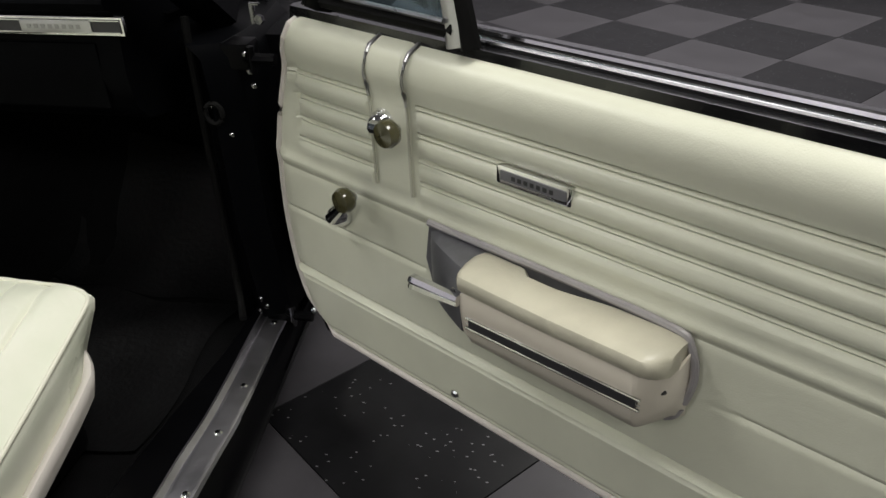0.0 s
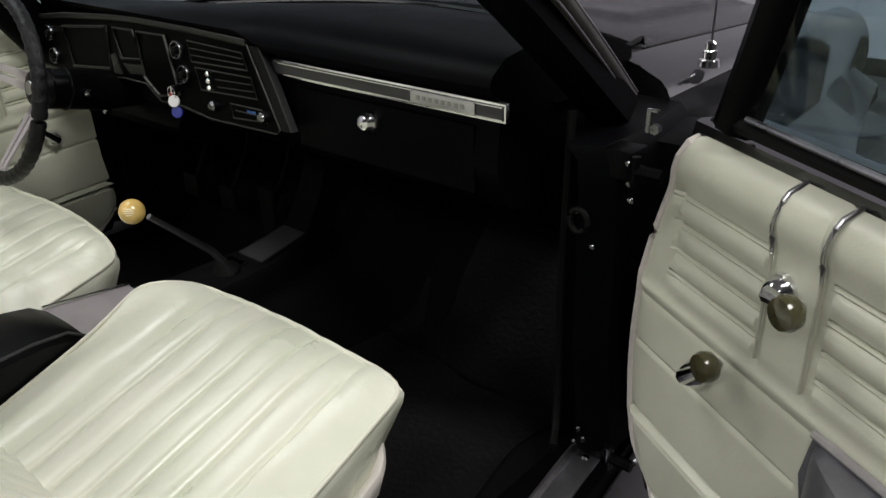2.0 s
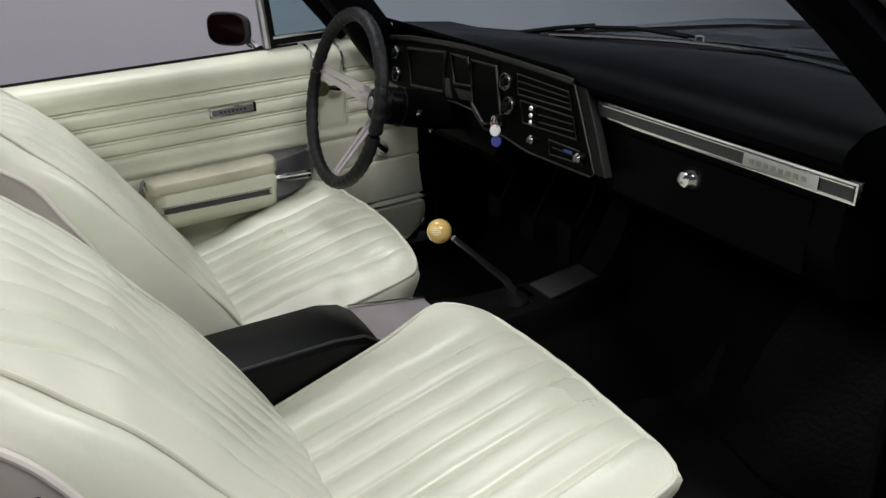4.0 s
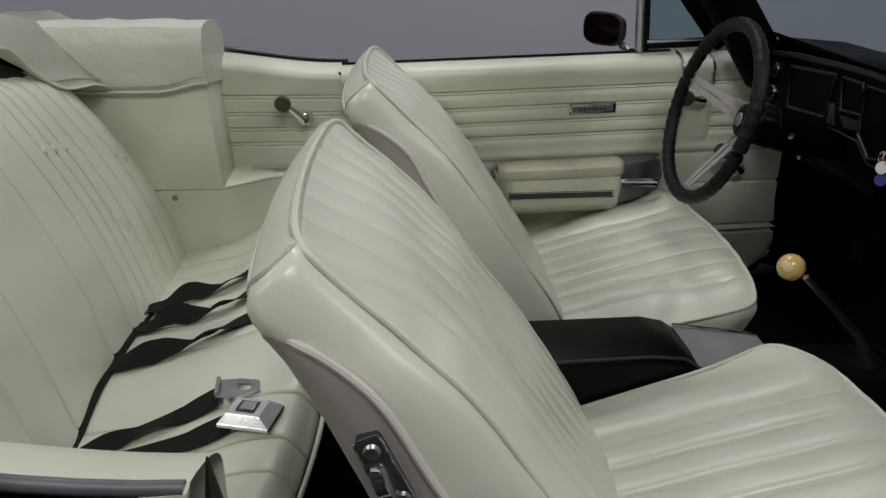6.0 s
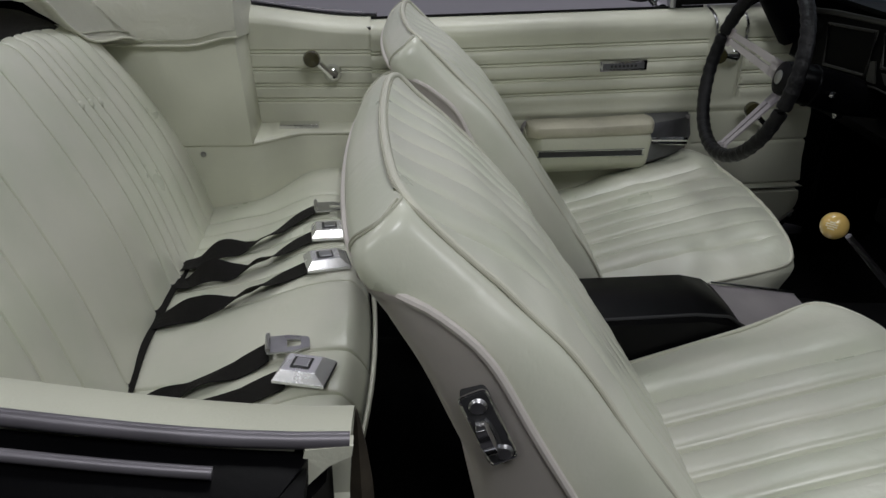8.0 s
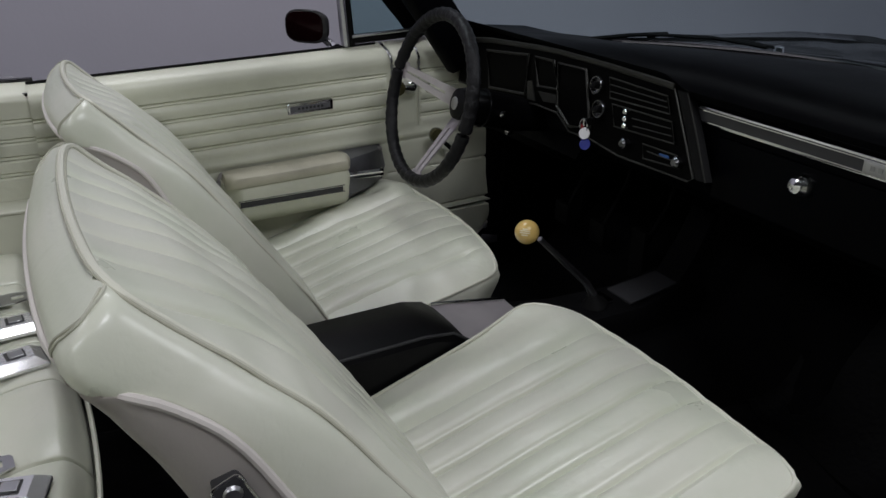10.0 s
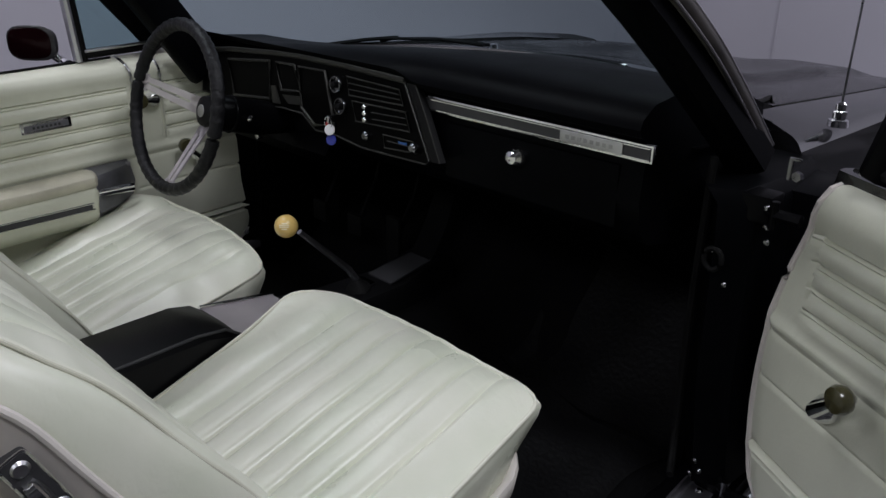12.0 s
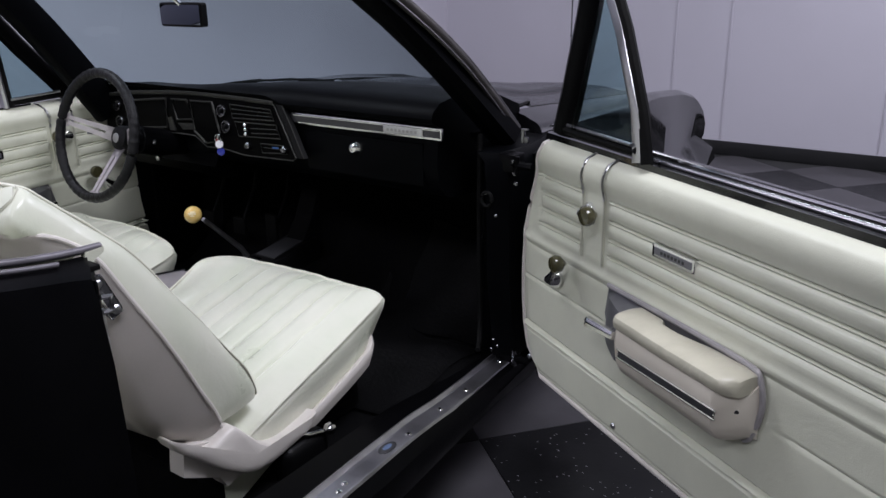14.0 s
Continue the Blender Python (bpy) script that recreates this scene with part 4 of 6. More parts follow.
    hc = [[Vector((cx + sgn * x, 0, 0)) + mid + (p - mid) * k for p in outline] for x, k in ((0.27, 0.98), (0.298, 1.0), (0.308, 0.995), (0.314, 0.975), (0.318, 0.93), (0.3205, 0.86), (0.3225, 0.6), (0.3235, 0.3), (0.3238, 0.1))]
    moved.append(part("hinge_cover", loft(hc), PLASTIC_IVORY, s, "ivory plastic seat hinge cover"))
    foot = [[Vector((cx + sgn * x, y, z)) for y, z in ((-0.985, 0.45), (-0.992, 0.388), (-0.915, 0.345), (-0.898, 0.315), (-0.860, 0.322), (-0.84, 0.40))] for x in (0.26, 0.296, 0.300)]
    moved.append(part("hinge_bracket", loft(foot), PLASTIC_IVORY, s))
    # backrest release latch: chrome plate, two screws, sprung lever
    LA, LF, LN = Vector((0, -0.40, 0.917)), Vector((0, 0.917, 0.40)), Vector((sgn, -0.10, 0)).normalized()
    LC = Vector((cx + sgn * 0.3115, -1.096, 0.784 if cx > 0 else 0.765))

    def lf(a, b, n):
        return LC + (LA * a + LF * b + LN * n) * 0.76
    lat = part("seat_latch", loft([[lf(0.052 * math.copysign(abs(math.sin(t)) ** 0.24, math.sin(t)) * k, 0.0165 * math.copysign(abs(math.cos(t)) ** 0.24, math.cos(t)) * k, n) for t in frange(0, 2 * math.pi * 27 / 28, 28)] for n, k in ((-0.014, 1), (0.003, 1), (0.005, 0.95))]), DARK_GREY, s, "dark metal backrest release latch")
    moved_b.append(lat)
    part("latch_rim", tube([lf(0.052 * math.copysign(abs(math.sin(t)) ** 0.24, math.sin(t)), 0.0165 * math.copysign(abs(math.cos(t)) ** 0.24, math.cos(t)), 0.004) for t in frange(0, 2 * math.pi * 27 / 28, 28)], 0.0014, 6, closed=True), CHROME, lat, "thin chrome rim")
    part("latch_lever", loft([[lf(a, -0.004 + b * w, n) for b, n in ((-1, 0.005), (-0.8, 0.005 + hh), (0.5, 0.007 + hh), (1, 0.005))] for a, w, hh in ((0.016, 0.007, 0.002), (0.010, 0.009, 0.011), (-0.008, 0.011, 0.016), (-0.026, 0.010, 0.012), (-0.036, 0.008, 0.002))]), CHROME, lat, "chrome release lever")
    for a, b in ((0.034, 0.0), (-0.039, 0.004)):
        part("latch_screw", lathe([(0.0, 0.003), (0.006, 0.0025), (0.0085, 0)], lf(a, b, 0.005), LN, 14), STEEL, lat)
    # three covered buttons sunk in the pleats
    for k in (-1, 0, 1):
        F, R, B, wf, wm = back_at(0.66)
        fwd = (F - B).normalized()
        x = BACK_MID + k * BACK_HALF / 3
        moved_b.append(part("back_button", lathe([(0.0085, 0), (0.008, 0.003), (0.004, 0.0048), (0, 0.005)], lean(Vector((x, 0, 0)) + F + fwd * (0.0115 - 0.002 * abs(k))), fwd, 14), VINYL_SEAT, s))
    for group, mv in ((moved, cushion_move), (moved_b, back_move)):
        for ch in group:
            ch.location = Vector(ch.location) + Vector(mv)
    return s


make_seat(0.360, (0, 0, 0))
make_seat(-0.443, (0, 0.022, -0.008), (0.012, 0.044, -0.034))

# seat adjuster knob beside the passenger seat
adj = thing("seat_adjuster", (0.69, -0.62, 0.30), "black plastic seat side cover with chrome knob", "seat lever")
part("cover", box(0.665, -0.70, 0.265, 0.05, 0.13, 0.12, 0.03, seg=4), BLACK_PLASTIC, adj)
part("lever", tube([(0.668, -0.725, 0.345), (0.680, -0.69, 0.330), (0.690, -0.655, 0.326)], 0.005, 8), CHROME, adj)
part("knob", lathe([(0.008, 0), (0.013, 0.006), (0.014, 0.016), (0.008, 0.024), (0, 0.025)], (0.690, -0.655, 0.326), (0.5, 0.8, 0.1), 16), CHROME, adj)

# ---------------------------------------------------------------- rear bench
bench = thing("rear_bench_seat", (0, -1.5, 0.25), "ivory pleated vinyl rear bench seat", "car seat")


BENCH_SEAMS = (-0.52, -0.45, -0.385, -0.327, -0.285, -0.243, -0.185, -0.075, 0.130, 0.240, 0.315, 0.390, 0.460, 0.53)


def bench_pleat(x):
    e = min(abs(x - c) for c in BENCH_SEAMS)
    return -0.0098 * math.exp(-(e / 0.0021) ** 2) - 0.0056 * max(0, 1 - e / 0.033) ** 1.8


def bench_front_y(x):
    """The cushion's front edge bows back towards the sides."""
    return -1.206 - 0.26 * min(0.20, (x - 0.03) ** 2)


def bench_cols(lo, hi):
    return sorted(set(round(x, 4) for x in frange(lo, hi, 90) + [c + e for c in BENCH_SEAMS for e in (-0.012, -0.006, -0.0032, -0.0015, 0, 0.0015, 0.0032, 0.006, 0.012) if lo < c + e < hi]))



us = bench_cols(-0.70, 0.66)
bm = grid_surface(us, sorted(set(frange(0, 1, 26) + [0.01, 0.02, 0.03, 0.05, 0.06, 0.07, 0.09, 0.10])), lambda x, v: (x, bench_front_y(x) + (-1.62 - bench_front_y(x)) * v, 0.485 - 0.055 * v + 0.030 * math.exp(-((v - 0.2) / 0.25) ** 2) - 0.05 * max(0, (0.10 - v) / 0.10) ** 2 + 0.02 * math.exp(-((x + 0.03) / 0.14) ** 2) + bench_pleat(x) * (0.5 + 0.5 * sstep(0.0, 0.1, v)) + 0.003 * noise.noise((x * 7, v * 5, 3.1))))
part("bench_cushion", bm, VINYL_SEAT, bench, "ivory vinyl rear cushion")
part("bench_front", grid_surface(us[::5], frange(0, 1, 8), lambda x, v: (x, bench_front_y(x) + 0.006 * math.sin(v * 3.1) - 0.05 * v, 0.463 + 0.02 * math.exp(-((x + 0.03) / 0.14) ** 2) - 0.21 * v)), CARPET, bench)
part("bench_piping", tube([(x, bench_front_y(x) + 0.006, 0.462 + 0.02 * math.exp(-((x + 0.03) / 0.14) ** 2)) for x in frange(-0.70, 0.66, 30)], 0.004, 6), PIPING, bench)


def bench_back(x, v):
    y = -1.585 - 0.215 * v - 0.06 * sstep(0.85, 1.0, v) ** 2
    z = 0.42 + 0.556 * v - 0.02 * max(0, (v - 0.9) / 0.1) ** 2 - 0.05 * v * max(0, (abs(x + 0.02) - 0.54) / 0.09) ** 2
    puff = 0.03 * math.sin(math.pi * min(1, v * 1.02)) + bench_pleat(x) * sstep(0.02, 0.1, v) * (1 - sstep(0.9, 1, v))
    e = max(0, (abs(x + 0.02) - 0.56) / 0.07)
    return (x * (1 - 0.16 * v * v), y + puff - 0.05 * e ** 2, z - 0.19 * v * min(0, x + 0.02) ** 2 - 0.10 * v * max(0, x - 0.1) ** 2)


part("bench_back", grid_surface(bench_cols(-0.66, 0.62), frange(0, 1, 30), bench_back), VINYL_SEAT, bench, "ivory vinyl rear backrest with vertical pleats and buttons")
# seams beside the middle place, crease shade and dirt put into their colour
for c in (-0.075, 0.130):
    part("bench_seam", tube([Vector(bench_back(c, v)) + Vector((0, 0.0008, 0.0003)) for v in frange(0.03, 0.97, 34)], 0.0016, 6), SEAM_SHADE_DIRT, bench)
for bx, bz in ((-0.327, 0.794), (-0.285, 0.800), (-0.243, 0.806), (0.353, 0.832), (0.390, 0.830), (0.460, 0.824)):
    v = (bz - 0.42) / 0.556
    part("seat_button", lathe([(0.0085, 0), (0.0085, 0.004), (0.005, 0.0065), (0, 0.007)], Vector(bench_back(bx, v)) + Vector((0, 0.008, 0.002)), (0, 1, 0.3), 14), VINYL_SEAT, bench)

# ---------------------------------------------------------------- rear side trims
for s in (1, -1):
    xw = 0.775 if s > 0 else -0.745
    q = thing("rear_side_trim", (xw, -1.4, 0.4), "ivory vinyl rear side trim panel with crank and ashtray", "trim panel", "rear side trims")

    def qs(y, w, z, s=s, xw=xw):
        return (xw - s * w, y, z)

    def ztop(y, s=s):
        return belt_z(s, y)

    drop = 0.0 if s > 0 else 0.030
    edge, roll = (0.082, 0.050) if s > 0 else (0.052, 0.035)

    def qw(y, z, drop=drop, edge=edge, roll=roll):
        w = 0.0
        for c in LINES_UP:
            w += groove(z, c - drop, 0.004, 0.005) + groove(z, c - drop - 0.008, 0.0035, 0.004)
        w -= edge * max(0, (z - ztop(y) + roll) / roll) ** 2
        return w
    zrows = sorted(set([round(0.60 + 0.006 * k, 4) for k in range(36)] + [c - drop - e for c in LINES_UP for e in (-0.004, -0.002, 0, 0.002, 0.004, 0.006, 0.008, 0.010, 0.012)] + frange(0.815, 0.86, 16)))

    def lift_z(y, z):
        return z if z < 0.815 else 0.815 + (z - 0.815) / 0.045 * (ztop(y) - 0.815)
    bm = grid_surface(frange(-1.202 if s > 0 else -1.185, -1.52, 24), zrows, lambda y, z: qs(y, qw(y, lift_z(y, z)), lift_z(y, z)))
    part("upper_panel", bm, VINYL, q, "ivory vinyl upper side panel")
    deep = (lambda y: 0.012 + 0.133 * sstep(-1.30, -1.50, y)) if s > 0 else (lambda y: 0.065 + 0.080 * sstep(-1.36, -1.50, y))
    part("lower_panel", loft([[qs(y, w, z) for w, z in ((-0.005, 0.25), (deep(y) - 0.006, 0.25), (deep(y), 0.40), (deep(y), 0.586), (deep(y) - 0.004, 0.597), (deep(y) - 0.012, 0.602), (-0.005, 0.602))] for y in frange(-1.17, -1.83, 26)]), VINYL, q)
    part("shelf_trim", tube([qs(y, deep(y) - 0.001, 0.596) for y in frange(-1.19, -1.80, 24)], 0.004, 8), PIPING, q)
    part("ashtray", box(0, 0, 0, 1, 1, 1, 0.05, fn=lambda p: qs(-1.385 + p[0] * 0.095, 0.035 + p[1] * 0.032, 0.606 + p[2] * 0.012)), CHROME, q, "chrome ashtray lid")
    chrome_crank(q, lambda u, w, z: qs(-u, w, z), 1.30, 0.727, 1.345, 0.772)
    part("trim_screw", lathe([(0, 0.003), (0.005, 0.0025), (0.007, 0)], qs(-1.60, deep(-1.6) + 0.001, 0.572), (-s, 0, 0), 12), STEEL, q)
    # tall rear corner pad under the folded top
    part("corner_pad", box(0, 0, 0, 1, 1, 1, 0.05, fn=lambda p: qs(-1.662 - (0.10 if s > 0 else 0.0) + p[0] * 0.345 - 0.020 * p[2], 0.075 + p[1] * 0.15, 0.722 + p[2] * 0.262)), VINYL, q)
    if s < 0:
        part("belt_bead", tube([qs(y, -0.056, ztop(y) + 0.002) for y in frange(-1.19, -1.75, 16)], 0.006, 8), BLACK_PAINT, q)

# folded top under its boot
boot = thing("convertible_top_boot", (0, -1.95, 0.92), "folded convertible top under a wrinkled ivory vinyl boot cover", "boot cover")


def hem_z(x):
    """Height of the cover's front hem: it sags from a lifted fold to the body sides."""
    a = abs(x + 0.02)
    return interp([(0, 0.985), (0.05, 0.984), (0.10, 1.000), (0.18, 0.996), (0.28, 0.972), (0.36, 0.916), (0.43, 0.880), (0.53, 0.850), (0.59, 0.834), (0.80, 0.80)], a)


def boot_fn(x, v):
    a = abs(x + 0.02)
    z = hem_z(x) + (1.012 - 0.03 * (a / 0.7) ** 2 - hem_z(x)) * sstep(0, 0.45, v) ** 0.8
    fold = 0.010 * math.sin(a * 24 + v * 5) * math.exp(-((v - 0.15) / 0.25) ** 2)
    y = -1.785 - 0.34 * v + 0.085 * sstep(0.34, 0.60, a) * (1 - v)
    return (x, y + fold, z + fold * 0.5 + 0.012 * noise.noise((x * 5, v * 4, 2)) + 0.007 * noise.noise((x * 14, v * 9, 5)) - 0.006 * abs(noise.noise((x * 9 + v * 6, v * 12 - x * 4, 8))))


bm = grid_surface(frange(-0.80, 0.80, 90), frange(0, 1, 26), boot_fn)
bmesh.ops.solidify(bm, geom=bm.faces[:], thickness=0.006)
part("boot_cover", bm, CANVAS, boot, "wrinkled ivory vinyl cover")
part("boot_hem", tube([Vector(boot_fn(x, 0)) + Vector((0, 0.002, -0.002)) for x in frange(-0.62, 0.62, 60)], 0.003, 6), PIPING, boot)
part("boot_seam", tube([Vector(boot_fn(x, 0.06)) + Vector((0, 0.003, 0.002)) for x in frange(-0.62, 0.62, 60)], 0.0016, 6), STITCH, boot)
for s in (1, -1):
    off = 0.0 if s < 0 else -0.03
    back = 0.0 if s < 0 else 0.10

    def cp(x, y, z):
        return (s * x + off, y - back + 0.02 * (x - 0.6), z)
    rings = []
    for y in frange(-1.494, -1.86, 34):
        r = noise.noise((y * 9, 3.0, s)) + 0.7 * noise.noise((y * 24, 1.0, s))
        rings.append([cp(0.587, y, 0.826 + 0.02 * sstep(-1.6, -1.5, y)), cp(0.580 - 0.004 * r, y, 0.845), cp(0.577 + 0.004 * r, y, 0.865), cp(0.574 + 0.009 * r, y, 0.89), cp(0.575 - 0.006 * r, y, 0.915), cp(0.580 + 0.006 * r, y, 0.94), cp(0.597, y, 0.966 + 0.004 * r), cp(0.64, y, 0.973), cp(0.72, y, 0.966 + 0.006 * r), cp(0.79, y, 0.93), cp(0.80, y, 0.86), cp(0.79, y, 0.815)])
    part("boot_corner", loft(rings), CANVAS, boot, "boxy ivory vinyl boot corner")
    part("corner_hem", tube([cp(0.582, y, 0.828 + 0.02 * sstep(-1.6, -1.5, y)) for y in frange(-1.492, -1.80, 12)], 0.003, 6), PIPING, boot)
    part("corner_seam", tube([cp(0.577, y, 0.842 + 0.02 * sstep(-1.6, -1.5, y)) for y in frange(-1.494, -1.80, 12)], 0.0012, 6), STITCH, boot)
part("folded_top", loft([[(x, -1.87 + 0.07 * math.cos(a), 0.945 - 0.36 * (x + 0.02) ** 2 + (0.040 - 0.09 * (x + 0.02) ** 2) * math.sin(a) + 0.010 * math.sin(x * 14)) for a in frange(0, 6.0, 12)] for x in frange(-0.53, 0.50, 40)]), WEBBING, boot, "black folded top fabric")

# ---------------------------------------------------------------- dashboard
DIM_CHROME = mat("hazed_chrome", (0.22, 0.22, 0.23), 0.24, 1.0, vary=0.3, vscale=40)
RED_TAG = mat("red_enamel", (0.30, 0.02, 0.02), 0.3)
DIM_BLUE = mat("dim_blue_scale", (0.03, 0.10, 0.30), 0.3)
LETTER_GREY = mat("grey_lettering", (0.36, 0.36, 0.37), 0.4, 0.8)
dash = thing("dashboard", (0, 0.05, 0.7), "black padded dashboard with chrome edged instrument cluster", "dashboard")


def dash_prof(x):
    bump = 0.004 * math.exp(-((x + 0.36) / 0.4) ** 2)
    sink = 0.050 * (1 - sstep(-0.35, 0.30, x))
    lip = 0.020 * (1 - sstep(0.06, 0.14, x))
    low = 0.032 * (1 - sstep(-0.62, 0.02, x))
    ye = 0.05 * (x / 0.7) ** 2
    return [(0.30 - ye, 0.905 - sink * 0.7), (0.16 - ye, 0.955 + bump - sink - low * 0.5), (0.02, 0.968 + bump - sink * 0.6 - low * 0.8), (-0.08, 0.965 + bump - sink * 0.25 - low), (-0.135, 0.957 + bump - low), (-0.165, 0.938 + lip * 0.5 - low * 0.4), (-0.172, 0.922 + lip), (-0.165, 0.910 + lip), (-0.150, 0.905 + lip), (-0.146, 0.895), (-0.146, 0.860), (-0.148, 0.842), (-0.152, 0.80), (-0.140, 0.745), (-0.11, 0.715), (-0.04, 0.70), (0.10, 0.70), (0.30, 0.72)]


part("dash_pad", loft([[(x, y, z) for y, z in dash_prof(x)] for x in frange(-0.70, 0.643, 60)]), BLACK_VINYL, dash, "black vinyl dash pad")
# bright trim strip on the passenger side
strip = part("trim_strip", box(0.388, -0.150, 0.884, 0.545, 0.012, 0.030, 0.002), CHROME, dash, "chrome edged trim strip")
part("strip_inlay", box(0.388, -0.157, 0.884, 0.537, 0.003, 0.022), DARK_GREY, strip)
for dz in (0.0095, -0.0095):
    part("strip_line", box(0.388, -0.159, 0.884 + dz, 0.537, 0.002, 0.0018), CHROME, strip)
em = part("emblem", box(0.545, -0.1595, 0.884, 0.125, 0.003, 0.020, 0.001), STEEL, strip, "brushed silver emblem plate")
for k in range(8):
    part("lettering", box(0.498 + k * 0.0125, -0.1612, 0.884, 0.007, 0.001, 0.007), LETTER_GREY, em)
# glove box and lock
part("glove_box_lid", box(0.400, -0.147, 0.800, 0.40, 0.010, 0.110, 0.004), BLACK_VINYL, dash, "black glove box lid")
part("glove_box_lock", lathe([(0.020, 0), (0.020, 0.008), (0.015, 0.016), (0.012, 0.024), (0.004, 0.028), (0, 0.028)], (0.388, -0.152, 0.824), (0, -1, 0.1), 18), CHROME, dash, "chrome glove box lock")

# cluster with its raking face
def cl(x, z, d=0.0):
    return (x, -0.158 - d - 0.12 * (0.9 - z), z)


def bezel(pts, r, m, parent, name="bezel", label=""):
    return part(name, tube([cl(x, z, d) for x, z, d in pts], r, 8, closed=True), m, parent, label)


EDGE = ((-0.690, 0.888), (-0.55, 0.905), (-0.36, 0.918), (-0.259, 0.922), (-0.087, 0.922), (0.098, 0.918), (0.188, 0.778), (0.178, 0.770), (-0.018, 0.764), (-0.112, 0.774), (-0.185, 0.772), (-0.238, 0.800), (-0.325, 0.800), (-0.52, 0.782), (-0.69, 0.785))
cluster = part("instrument_panel", loft([[cl(x, z, d) for x, z in EDGE] for d in (-0.03, 0.012)]), GAUGE, dash, "black instrument panel", smooth=False)
bezel([(x, z, 0.012) for x, z in EDGE], 0.0022, DULL_RIM, cluster, "panel_edge")
part("panel_brow", tube([cl(x, z + 0.004, 0.013) for x, z in EDGE[:6]], 0.006, 8, flat=(0.004, 0.0065)), DULL_RIM, cluster, "dull olive grey brow over the instruments")
part("side_rib", loft([[cl(x + a, z, d) for a, d in ((0, 0.0), (0, 0.014), (0.008, 0.016), (0.026, 0.012), (0.030, 0.0))] for x, z in ((0.106, 0.918), (0.150, 0.85), (0.192, 0.78))]), BLACK_PLASTIC, cluster, "black raked side rib")
part("rib_edge", tube([cl(0.132, 0.918, 0.013), cl(0.176, 0.85, 0.013), cl(0.218, 0.78, 0.013)], 0.0016, 6), DULL_RIM, cluster)
for pts in (((-0.558, 0.884), (-0.375, 0.902), (-0.366, 0.815), (-0.526, 0.800)), ((-0.345, 0.903), (-0.275, 0.905), (-0.243, 0.850), (-0.321, 0.842)), ((-0.255, 0.904), (-0.157, 0.907), (-0.112, 0.796), (-0.185, 0.784), (-0.238, 0.815))):
    g = part("gauge_pod", loft([[cl(x, z, d) for x, z in pts] for d in (0.005, 0.014)]), GAUGE, cluster, "dark recessed gauge", smooth=False)
    bezel([(x, z, 0.016) for x, z in pts], 0.0036, DULL_RIM, g, "gauge_rim")
part("gauge_face", loft([[cl(x, z, d) for x, z in ((-0.316, 0.832), (-0.242, 0.838), (-0.236, 0.820), (-0.291, 0.814))] for d in (0.008, 0.016)]), DULL_RIM, cluster, smooth=False)
part("gauge_bridge", loft([[cl(x, z, d) for x, z in ((-0.365, 0.845), (-0.348, 0.848), (-0.326, 0.808), (-0.355, 0.806))] for d in (0.008, 0.016)]), DULL_RIM, cluster, smooth=False)
for x, z in ((-0.624, 0.862), (-0.610, 0.812), (-0.112, 0.884), (-0.092, 0.840)):
    k = part("control_ring", lathe([(0.018, 0), (0.019, 0.010), (0.0175, 0.013), (0.0155, 0.013), (0.0145, 0.006), (0.0, 0.006)], cl(x, z, 0.01), (0, -1, 0.12), 24), DIM_CHROME, cluster, "dim chrome ringed knob")
    part("control_cap", lathe([(0.008, 0), (0.007, 0.014), (0, 0.016)], cl(x, z, 0.014), (0, -1, 0.12), 14), BLACK_PLASTIC, k)
# air vent slats, radio and heater slots
for j, (name, pts, slats) in enumerate((("vent_panel", ((-0.080, 0.906), (0.088, 0.903), (0.104, 0.874), (-0.068, 0.868)), 2), ("radio_panel", ((-0.058, 0.858), (0.112, 0.862), (0.130, 0.826), (-0.040, 0.818)), 2), ("heater_panel", ((0.050, 0.806), (0.142, 0.808), (0.156, 0.788), (0.058, 0.780)), 0))):
    pn = part(name, loft([[cl(x, z, d) for x, z in pts] for d in (0.006, 0.015)]), GAUGE, cluster, smooth=False)
    bezel([(x, z, 0.016) for x, z in pts], 0.0016, DULL_RIM, pn, "panel_rim")
    (xa, za), (xb, zb), (xc, zc), (xd, zd) = pts
    for k in range(slats):
        t = (k + 1) / (slats + 1)
        lead = 0.06 if j == 1 else 0.004
        part("slat", tube([cl(xa + (xd - xa) * t + lead, za + (zd - za) * t, 0.017), cl(xb + (xc - xb) * t - 0.004, zb + (zc - zb) * t, 0.017)], 0.0012, 6), DULL_RIM, pn)
for x, z in ((-0.006, 0.853), (-0.004, 0.840), (-0.002, 0.827)):
    part("radio_button", lathe([(0.0055, 0), (0.0055, 0.014), (0.0035, 0.016), (0, 0.016)], cl(x, z, 0.012), (0, -1, 0.12), 12), CHROME, cluster, "small chrome button")
for x, z in ((0.004, 0.794), (0.150, 0.797)):
    part("heater_knob", lathe([(0.011, 0), (0.010, 0.014), (0.006, 0.018), (0, 0.018)], cl(x, z, 0.012), (0, -1, 0.12), 14), DIM_CHROME, cluster, "silver heater knob")
part("heater_window", loft([[cl(x, z, d) for x, z in ((0.098, 0.801), (0.122, 0.802), (0.124, 0.796), (0.100, 0.795))] for d in (0.010, 0.0165)]), DIM_BLUE, cluster, "small dim blue scale window", smooth=False)
part("heater_slide", tube([cl(0.066, 0.796, 0.0175), cl(0.136, 0.797, 0.0175)], 0.0012, 6), DULL_RIM, cluster)
